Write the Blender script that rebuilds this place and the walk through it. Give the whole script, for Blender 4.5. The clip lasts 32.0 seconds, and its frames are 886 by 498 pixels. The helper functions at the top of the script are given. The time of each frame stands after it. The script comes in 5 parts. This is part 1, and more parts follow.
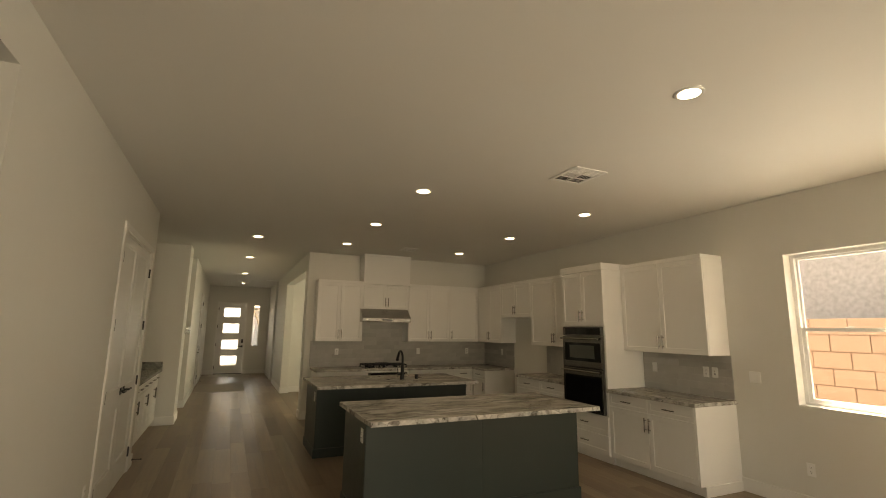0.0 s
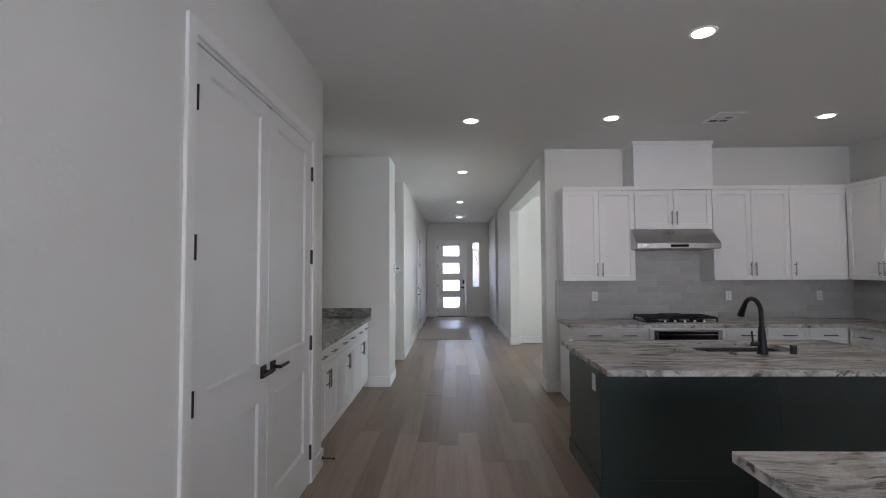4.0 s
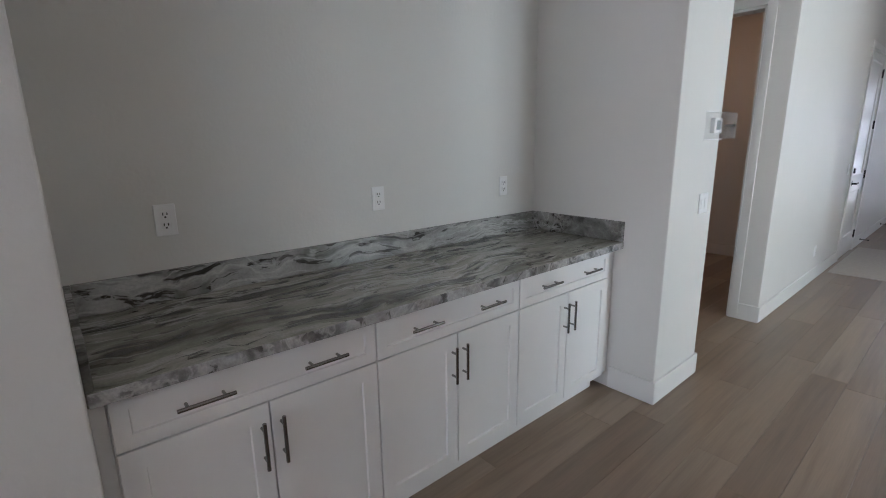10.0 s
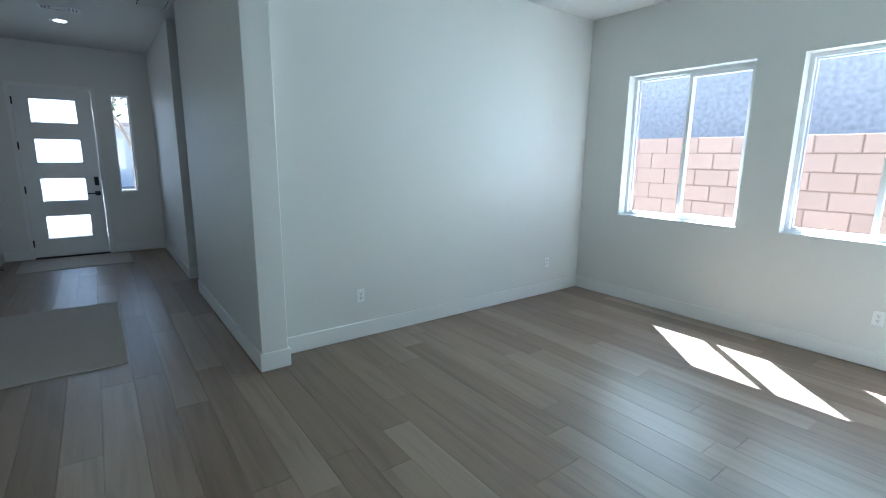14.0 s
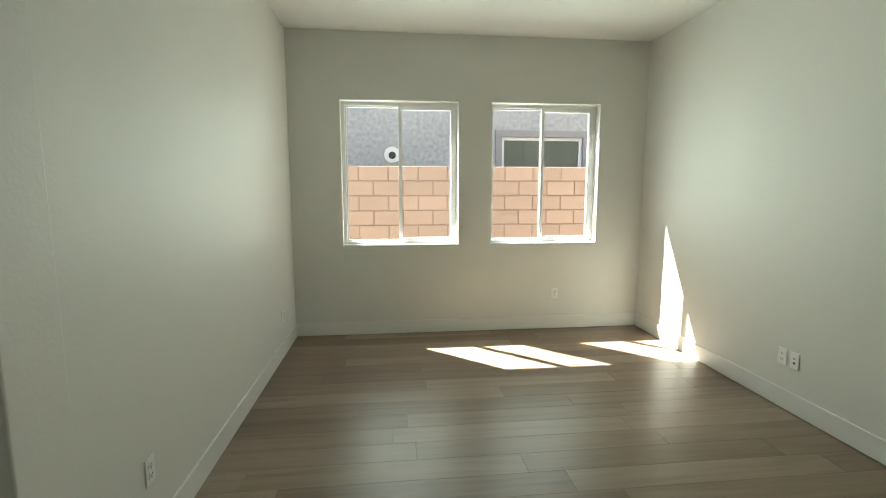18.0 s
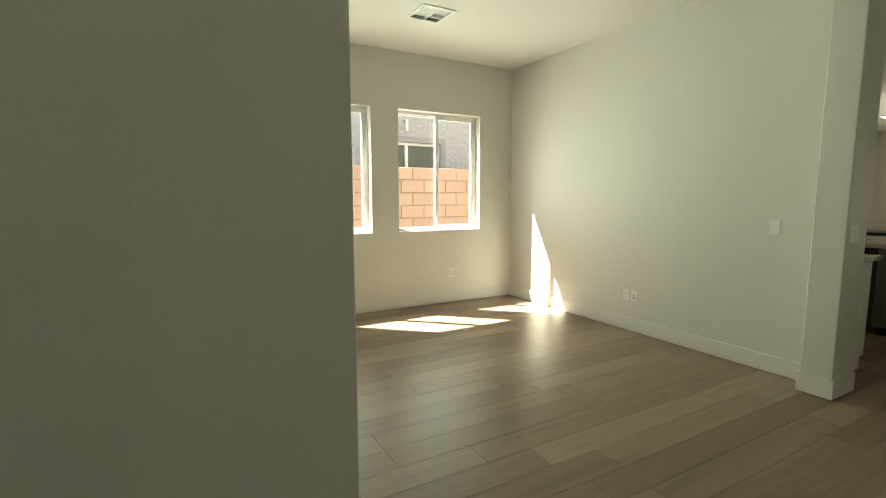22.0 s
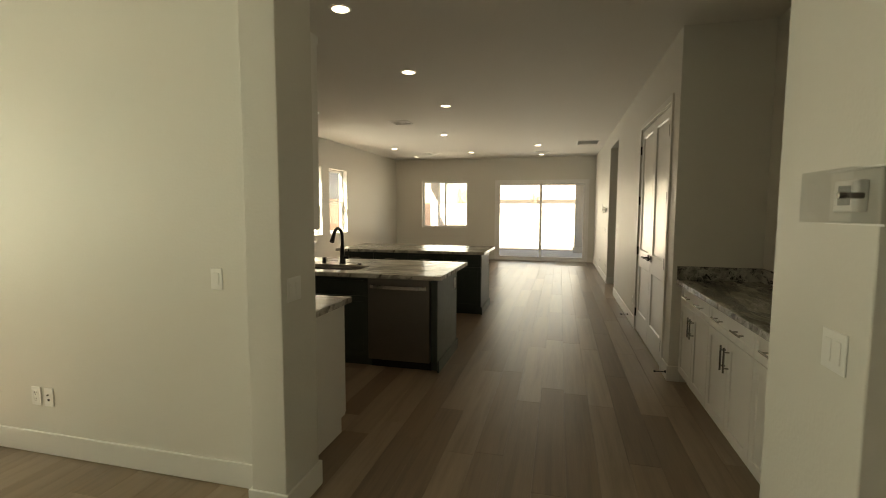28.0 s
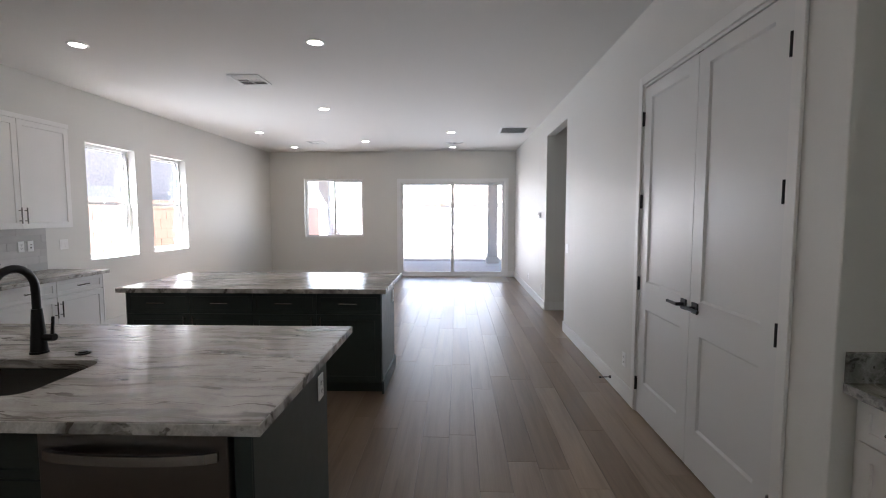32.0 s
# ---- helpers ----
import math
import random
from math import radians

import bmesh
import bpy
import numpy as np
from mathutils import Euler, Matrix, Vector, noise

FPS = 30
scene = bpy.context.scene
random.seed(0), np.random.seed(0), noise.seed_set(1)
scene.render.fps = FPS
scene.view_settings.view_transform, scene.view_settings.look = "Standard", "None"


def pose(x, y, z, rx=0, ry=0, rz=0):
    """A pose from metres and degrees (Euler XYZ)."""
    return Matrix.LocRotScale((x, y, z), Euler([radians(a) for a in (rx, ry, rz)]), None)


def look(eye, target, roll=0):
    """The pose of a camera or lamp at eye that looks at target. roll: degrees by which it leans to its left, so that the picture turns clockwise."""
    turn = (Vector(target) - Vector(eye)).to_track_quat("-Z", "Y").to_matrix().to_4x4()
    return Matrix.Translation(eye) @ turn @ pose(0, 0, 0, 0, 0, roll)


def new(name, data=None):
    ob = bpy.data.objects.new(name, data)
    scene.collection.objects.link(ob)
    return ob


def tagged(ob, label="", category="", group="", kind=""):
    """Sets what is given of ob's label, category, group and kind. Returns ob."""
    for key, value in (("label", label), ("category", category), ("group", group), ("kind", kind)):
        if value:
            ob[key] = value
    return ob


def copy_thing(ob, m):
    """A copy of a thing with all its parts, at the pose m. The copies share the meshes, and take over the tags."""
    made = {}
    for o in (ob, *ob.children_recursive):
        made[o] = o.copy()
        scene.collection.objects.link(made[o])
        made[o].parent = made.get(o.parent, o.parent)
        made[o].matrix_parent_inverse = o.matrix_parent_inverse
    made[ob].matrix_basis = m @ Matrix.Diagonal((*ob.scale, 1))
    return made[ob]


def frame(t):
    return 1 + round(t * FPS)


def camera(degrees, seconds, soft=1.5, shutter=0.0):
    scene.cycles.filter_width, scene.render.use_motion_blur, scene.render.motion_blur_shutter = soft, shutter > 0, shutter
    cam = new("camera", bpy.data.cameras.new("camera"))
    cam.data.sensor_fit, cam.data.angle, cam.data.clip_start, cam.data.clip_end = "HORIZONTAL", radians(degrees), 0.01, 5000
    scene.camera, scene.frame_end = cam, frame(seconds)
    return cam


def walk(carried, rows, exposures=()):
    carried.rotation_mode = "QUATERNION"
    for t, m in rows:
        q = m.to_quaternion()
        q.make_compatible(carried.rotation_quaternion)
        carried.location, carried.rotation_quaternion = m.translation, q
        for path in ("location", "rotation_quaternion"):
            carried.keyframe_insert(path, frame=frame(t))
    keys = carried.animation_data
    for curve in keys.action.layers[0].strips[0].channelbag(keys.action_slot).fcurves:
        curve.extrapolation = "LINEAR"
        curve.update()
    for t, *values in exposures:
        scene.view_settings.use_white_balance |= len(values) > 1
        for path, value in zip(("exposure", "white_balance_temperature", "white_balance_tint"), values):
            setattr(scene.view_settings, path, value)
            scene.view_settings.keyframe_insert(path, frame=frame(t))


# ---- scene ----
cam = camera(87.3, 32.0, soft=1.0)
PATH = [
    (0, (0.177, -4.473, 1.632), (0.988, -2.677, 1.973), 0.8),
    (0.5, (0.097, -4.221, 1.615), (0.744, -2.347, 1.874), 1.2),
    (1, (0.164, -3.93, 1.585), (0.651, -2.0, 1.778), 1.0),
    (1.5, (0.249, -3.576, 1.583), (0.614, -1.615, 1.731), 0.8),
    (2, (0.279, -3.148, 1.56), (0.531, -1.168, 1.689), 0.6),
    (2.5, (0.33, -2.718, 1.542), (0.474, -0.727, 1.658), 0.5),
    (3, (0.33, -2.231, 1.541), (0.385, -0.235, 1.651), 0.1),
    (3.5, (0.286, -1.776, 1.537), (0.275, 0.221, 1.65), -0.2),
    (5.5, (0.289, -0.208, 1.544), (0.104, 1.77, 1.317), 0.3),
    (6, (0.353, 0.101, 1.521), (-0.043, 2.029, 1.163), 0.5),
    (6.5, (0.435, 0.38, 1.528), (-0.238, 2.213, 1.097), 0.6),
    (7, (0.558, 0.636, 1.533), (-0.395, 2.334, 1.078), 0.3),
    (7.5, (0.626, 0.897, 1.501), (-0.504, 2.486, 1.055), -0.4),
    (8, (0.626, 1.166, 1.525), (-0.608, 2.674, 1.071), -0.1),
    (8.5, (0.608, 1.458, 1.51), (-0.72, 2.884, 1.062), -0.2),
    (9, (0.581, 1.736, 1.486), (-0.835, 3.078, 1.042), -0.6),
    (9.5, (0.513, 2.036, 1.47), (-0.949, 3.329, 1.035), -0.9),
    (10, (0.501, 2.334, 1.474), (-0.979, 3.603, 1.031), -0.8),
    (10.5, (0.521, 2.666, 1.486), (-0.969, 3.92, 1.032), -0.6),
    (11, (0.555, 3.044, 1.475), (-0.923, 4.316, 1.03), -0.9),
    (11.5, (0.638, 3.396, 1.5), (-0.752, 4.766, 1.061), -1.1),
    (12, (0.646, 3.766, 1.526), (-0.407, 5.405, 1.072), -0.8),
    (12.4, (0.728, 4.039, 1.538), (0.049, 5.855, 1.049), -1.1),
    (12.5, (0.728, 4.095, 1.533), (0.171, 5.961, 1.077), -1.1),
    (13, (0.725, 4.377, 1.531), (0.827, 6.323, 1.081), -0.3),
    (13.5, (0.719, 4.64, 1.521), (1.494, 6.431, 1.087), 0.5),
    (14, (0.635, 4.879, 1.543), (1.805, 6.455, 1.155), 0.7),
    (14.5, (0.512, 5.129, 1.561), (1.944, 6.485, 1.224), 0.5),
    (15, (0.508, 5.335, 1.564), (2.152, 6.431, 1.257), 0.2),
    (15.5, (0.52, 5.705, 1.572), (2.345, 6.475, 1.296), 0.1),
    (17.5, (0.436, 7.06, 1.53), (2.417, 6.952, 1.277), 0.0),
    (18, (0.447, 7.351, 1.524), (2.419, 7.136, 1.267), -0.0),
    (18.5, (0.562, 7.563, 1.504), (2.519, 7.245, 1.243), -0.2),
    (19, (0.589, 7.744, 1.461), (2.533, 7.34, 1.216), -0.1),
    (19.5, (0.52, 7.94, 1.455), (2.444, 7.447, 1.216), -0.2),
    (20, (0.376, 8.126, 1.442), (2.272, 7.537, 1.206), -0.0),
    (20.5, (0.253, 8.316, 1.433), (2.114, 7.623, 1.201), -0.1),
    (21, (0.22, 8.511, 1.401), (2.05, 7.736, 1.169), -0.0),
    (21.5, (0.137, 8.595, 1.361), (1.931, 7.743, 1.13), 0.0),
    (22, (0.119, 8.61, 1.379), (1.851, 7.635, 1.152), 0.0),
    (22.5, (0.08, 8.566, 1.425), (1.719, 7.446, 1.182), -0.3),
    (23, (0.072, 8.551, 1.428), (1.565, 7.242, 1.188), -0.3),
    (23.5, (0.044, 8.504, 1.432), (1.352, 7.011, 1.19), -0.4),
    (24, (0.053, 8.418, 1.434), (1.149, 6.763, 1.188), -0.3),
    (24.5, (0.053, 8.282, 1.425), (1.016, 6.545, 1.184), -0.1),
    (25, (0.024, 8.107, 1.446), (0.913, 6.329, 1.225), -0.1),
    (25.5, (0.012, 7.966, 1.465), (0.826, 6.153, 1.244), -0.0),
    (26, (0.072, 7.771, 1.488), (0.791, 5.917, 1.272), -0.0),
    (26.5, (0.105, 7.557, 1.518), (0.725, 5.669, 1.296), 0.0),
    (28.5, (0.248, 6.387, 1.509), (0.704, 4.446, 1.357), 0.1),
    (29, (0.288, 6.041, 1.522), (0.706, 4.091, 1.377), -0.1),
    (29.5, (0.398, 5.71, 1.515), (0.777, 3.752, 1.367), 0.0),
    (30, (0.484, 5.39, 1.517), (0.818, 3.423, 1.375), -0.1),
    (30.5, (0.516, 5.049, 1.539), (0.801, 3.075, 1.394), -0.1),
    (31, (0.558, 4.725, 1.54), (0.77, 2.742, 1.394), -0.1),
    (31.5, (0.622, 4.42, 1.572), (0.749, 2.43, 1.425), -0.1),
    (32, (0.642, 4.059, 1.536), (0.705, 2.065, 1.386), 0.0),
]
EXPOSURES = [
    (0, 3.37, 10996, 10),
    (1, 3.79, 8373, 12),
    (2, 3.96, 6961, 16),
    (3, 4.00, 6154, 16),
    (6, 4.32, 5720, 16),
    (8, 4.36, 5760, 16),
    (9, 4.44, 5812, 18),
    (11, 4.24, 5708, 16),
    (12, 4.06, 5603, 16),
    (13, 3.85, 5141, 8),
    (14, 3.62, 4934, 2),
    (15, 3.42, 5538, 0),
    (18, 3.15, 6848, -2),
    (20, 3.16, 7166, -2),
    (22, 3.35, 8132, -2),
    (23, 3.40, 8056, -4),
    (26, 3.19, 7926, 2),
    (29, 3.34, 10491, 8),
    (30, 3.66, 9250, 16),
    (31, 3.87, 6910, 18),
    (32, 3.89, 6053, 14),
]
walk(cam, [(t, look(eye, target, roll)) for t, eye, target, roll in PATH], EXPOSURES)

# ---- world, sun, large lights ----
SUN_WAY = Vector((0.55, 0.6, 1.0)).normalized()
world = bpy.data.worlds.new("sky")
scene.world = world
world.use_nodes = True
sky = world.node_tree.nodes.new("ShaderNodeTexSky")
sky.sky_type, sky.sun_disc = "NISHITA", False
sky.sun_elevation = math.asin(SUN_WAY.z)
sky.sun_rotation = math.atan2(SUN_WAY.x, SUN_WAY.y)
back = world.node_tree.nodes["Background"]
back.inputs["Strength"].default_value = 0.05
world.node_tree.links.new(sky.outputs[0], back.inputs["Color"])
sun = new("sun", bpy.data.lights.new("sun", "SUN"))
sun.data.energy, sun.data.angle, sun.data.color = 5.0, radians(0.5), (1.0, 0.975, 0.94)
sun.matrix_world = look(SUN_WAY * 30, (0, 0, 0))


def window_light(name, eye, target, w, h, watts, colour=(0.86, 0.93, 1.0), spread=120):
    """Sky light that comes in through a window's opening."""
    lamp = new(name, bpy.data.lights.new(name, "AREA"))
    lamp.data.shape, lamp.data.size, lamp.data.size_y = "RECTANGLE", w, h
    lamp.data.energy, lamp.data.color = watts, colour
    lamp.data.spread = radians(spread)
    lamp.matrix_world = look(eye, target)
    return lamp


LAMP_WATTS = 0.05
window_light("daylight_slider", (0.78, -7.48, 1.2), (0.78, 0, 3.2), 2.4, 2.2, 2.1, (0.93, 0.96, 1.0), 110)
window_light("daylight_back", (3.7, -7.48, 1.68), (3.7, 0, 3.4), 1.4, 1.35, 1.0, (0.93, 0.96, 1.0), 110)
window_light("daylight_kitchen_a", (5.43, -2.08, 1.69), (0, -2.9, 3.2), 0.8, 1.4, 1.0, (0.84, 0.93, 1.0), 110)
window_light("daylight_kitchen_b", (5.43, -3.32, 1.69), (0, -4.1, 3.2), 0.8, 1.4, 1.0, (0.84, 0.93, 1.0), 110)
window_light("daylight_room_a", (5.43, 7.26, 1.67), (0, 6.4, 2.6), 1.0, 1.4, 1.9, (0.83, 0.98, 0.95), 122)
window_light("daylight_room_b", (5.43, 5.74, 1.67), (0, 5.2, 2.6), 1.0, 1.4, 1.8, (0.83, 0.98, 0.95), 122)
window_light("daylight_entry", (0.5, 13.88, 1.4), (0.5, 0, 1.2), 1.2, 2.0, 0.8, (0.86, 0.93, 1.0), 90)

# ---- materials ----
def mat(name, colour, rough=0.6, metal=0.0, vary=0.06, scale=6.0, fine=0.0, bump=0.0, bump_scale=200.0, per=0.0, spec=0.5, coat=0.0):
    """A paint, metal or plastic: two scales of tone, a fine relief, and a shift per object."""
    m = bpy.data.materials.new(name)
    m.use_nodes = True
    nt = m.node_tree
    b = nt.nodes["Principled BSDF"]
    b.inputs["Metallic"].default_value = metal
    b.inputs["Specular IOR Level"].default_value = spec
    b.inputs["Coat Weight"].default_value = coat
    co = nt.nodes.new("ShaderNodeTexCoord")
    n1 = nt.nodes.new("ShaderNodeTexNoise")
    n1.inputs["Scale"].default_value, n1.inputs["Detail"].default_value = scale, 4
    nt.links.new(co.outputs["Object"], n1.inputs["Vector"])
    hsv = nt.nodes.new("ShaderNodeHueSaturation")
    hsv.inputs["Color"].default_value = (*colour, 1)
    r = nt.nodes.new("ShaderNodeMapRange")
    r.inputs["To Min"].default_value, r.inputs["To Max"].default_value = 1 - vary, 1 + vary
    nt.links.new(n1.outputs["Fac"], r.inputs["Value"])
    val = r.outputs[0]
    if per:
        info = nt.nodes.new("ShaderNodeObjectInfo")
        r2 = nt.nodes.new("ShaderNodeMapRange")
        r2.inputs["To Min"].default_value, r2.inputs["To Max"].default_value = 1 - per, 1 + per
        nt.links.new(info.outputs["Random"], r2.inputs["Value"])
        mul = nt.nodes.new("ShaderNodeMath")
        mul.operation = "MULTIPLY"
        nt.links.new(val, mul.inputs[0])
        nt.links.new(r2.outputs[0], mul.inputs[1])
        val = mul.outputs[0]
    nt.links.new(val, hsv.inputs["Value"])
    nt.links.new(hsv.outputs[0], b.inputs["Base Color"])
    rr = nt.nodes.new("ShaderNodeMapRange")
    rr.inputs["To Min"].default_value, rr.inputs["To Max"].default_value = rough * 0.88, min(1, rough * 1.12)
    n2 = nt.nodes.new("ShaderNodeTexNoise")
    n2.inputs["Scale"].default_value, n2.inputs["Detail"].default_value = scale * 5, 3
    nt.links.new(co.outputs["Object"], n2.inputs["Vector"])
    nt.links.new(n2.outputs["Fac"], rr.inputs["Value"])
    nt.links.new(rr.outputs[0], b.inputs["Roughness"])
    if bump:
        n3 = nt.nodes.new("ShaderNodeTexNoise")
        n3.inputs["Scale"].default_value, n3.inputs["Detail"].default_value = bump_scale, 3
        nt.links.new(co.outputs["Object"], n3.inputs["Vector"])
        bp = nt.nodes.new("ShaderNodeBump")
        bp.inputs["Strength"].default_value, bp.inputs["Distance"].default_value = bump, 0.004
        nt.links.new(n3.outputs["Fac"], bp.inputs["Height"])
        nt.links.new(bp.outputs[0], b.inputs["Normal"])
    return m


def ramp(nt, fac, stops):
    c = nt.nodes.new("ShaderNodeValToRGB")
    c.color_ramp.elements[0].position, c.color_ramp.elements[0].color = stops[0][0], (*stops[0][1], 1)
    c.color_ramp.elements[1].position, c.color_ramp.elements[1].color = stops[-1][0], (*stops[-1][1], 1)
    for p, col in stops[1:-1]:
        c.color_ramp.elements.new(p).color = (*col, 1)
    nt.links.new(fac, c.inputs["Fac"])
    return c.outputs["Color"]


def granite(name, along, tones, streak=0.75, pale=0.5):
    """Polished stone: drifting bands, clustered dark streaks and pale threads along one axis, over a fine grain."""
    m = bpy.data.materials.new(name)
    m.use_nodes = True
    nt = m.node_tree
    b = nt.nodes["Principled BSDF"]
    co = nt.nodes.new("ShaderNodeTexCoord")
    warp = nt.nodes.new("ShaderNodeTexNoise")
    warp.inputs["Scale"].default_value, warp.inputs["Detail"].default_value = 1.9, 4
    nt.links.new(co.outputs["Object"], warp.inputs["Vector"])
    mad = nt.nodes.new("ShaderNodeVectorMath")
    mad.operation = "MULTIPLY_ADD"
    mad.inputs[1].default_value = (0.26, 0.26, 0.26)
    nt.links.new(warp.outputs["Color"], mad.inputs[0])
    nt.links.new(co.outputs["Object"], mad.inputs[2])

    def layer(stretch, across, scale, detail, rot, shift, rough=0.58, dist=0.3):
        mp = nt.nodes.new("ShaderNodeMapping")
        mp.inputs["Scale"].default_value = {"x": (stretch, across, across), "y": (across, stretch, across), "z": (4.0, 4.0, 4.0)}[along]
        mp.inputs["Rotation"].default_value = (0, 0, rot)
        mp.inputs["Location"].default_value = (shift, shift * 0.7, 0)
        nt.links.new(mad.outputs[0], mp.inputs["Vector"])
        n = nt.nodes.new("ShaderNodeTexNoise")
        n.inputs["Scale"].default_value, n.inputs["Detail"].default_value, n.inputs["Distortion"].default_value = scale, detail, dist
        n.inputs["Roughness"].default_value = rough
        nt.links.new(mp.outputs[0], n.inputs["Vector"])
        return n.outputs["Fac"]

    def mix(fac, a, c, kind="MIX"):
        mx = nt.nodes.new("ShaderNodeMix")
        mx.data_type, mx.blend_type = "RGBA", kind
        if isinstance(fac, float):
            mx.inputs["Factor"].default_value = fac
        else:
            nt.links.new(fac, mx.inputs["Factor"])
        nt.links.new(a, mx.inputs[6])
        if isinstance(c, tuple):
            mx.inputs[7].default_value = (*c, 1)
        else:
            nt.links.new(c, mx.inputs[7])
        return mx.outputs[2]

    def times(a, c):
        k = nt.nodes.new("ShaderNodeMath")
        k.operation = "MULTIPLY"
        nt.links.new(a, k.inputs[0])
        if isinstance(c, float):
            k.inputs[1].default_value = c
        else:
            nt.links.new(c, k.inputs[1])
        return k.outputs[0]
    dk, md, lt = tones
    col = ramp(nt, layer(0.55, 2.6, 1.6, 8, 0.08, 3.0), [(0.3, dk), (0.43, md), (0.55, lt), (0.68, md), (0.8, dk)])
    cloud = ramp(nt, layer(1.0, 1.9, 1.5, 6, 0.3, 11.0, 0.65, 1.2), [(0.33, (0.56, 0.535, 0.5)), (0.47, (0.98, 0.975, 0.96)), (0.62, (1.26, 1.26, 1.27))])
    col = mix(0.9, col, cloud, "MULTIPLY")
    patch = ramp(nt, layer(0.7, 1.8, 1.2, 3, 0.0, 23.0), [(0.34, (0.1, 0.1, 0.1)), (0.52, (1, 1, 1))])
    lines = ramp(nt, layer(0.55, 7.0, 2.0, 4, 0.06, 31.0, 0.5, 0.5), [(0.52, (0, 0, 0)), (0.6, (0.55, 0.55, 0.55)), (0.68, (1, 1, 1))])
    col = mix(times(times(lines, patch), streak), col, tuple(0.4 * c for c in dk))
    dashes = ramp(nt, layer(1.1, 10.0, 2.6, 5, 0.1, 71.0, 0.55, 0.9), [(0.575, (0, 0, 0)), (0.615, (1, 1, 1)), (0.7, (1, 1, 1))])
    col = mix(times(times(dashes, patch), streak), col, (dk[0] * 0.3, dk[1] * 0.26, dk[2] * 0.22))
    patch2 = ramp(nt, layer(0.8, 1.6, 1.3, 3, 0.0, 47.0), [(0.36, (0.08, 0.08, 0.08)), (0.54, (1, 1, 1))])
    threads = ramp(nt, layer(0.26, 6.0, 2.0, 5, 0.05, 59.0), [(0.45, (0, 0, 0)), (0.495, (1, 1, 1)), (0.535, (0, 0, 0))])
    col = mix(times(times(threads, patch2), pale), col, (0.62, 0.61, 0.59))
    grain = nt.nodes.new("ShaderNodeTexNoise")
    grain.inputs["Scale"].default_value, grain.inputs["Detail"].default_value = 130, 3
    nt.links.new(co.outputs["Object"], grain.inputs["Vector"])
    col = mix(0.8, col, ramp(nt, grain.outputs["Fac"], [(0.3, (0.86, 0.86, 0.86)), (0.7, (1.1, 1.1, 1.1))]), "MULTIPLY")
    nt.links.new(col, b.inputs["Base Color"])
    n3 = nt.nodes.new("ShaderNodeTexNoise")
    n3.inputs["Scale"].default_value = 40
    nt.links.new(co.outputs["Object"], n3.inputs["Vector"])
    rr = nt.nodes.new("ShaderNodeMapRange")
    rr.inputs["To Min"].default_value, rr.inputs["To Max"].default_value = 0.16, 0.27
    nt.links.new(n3.outputs["Fac"], rr.inputs["Value"])
    nt.links.new(rr.outputs[0], b.inputs["Roughness"])
    return m


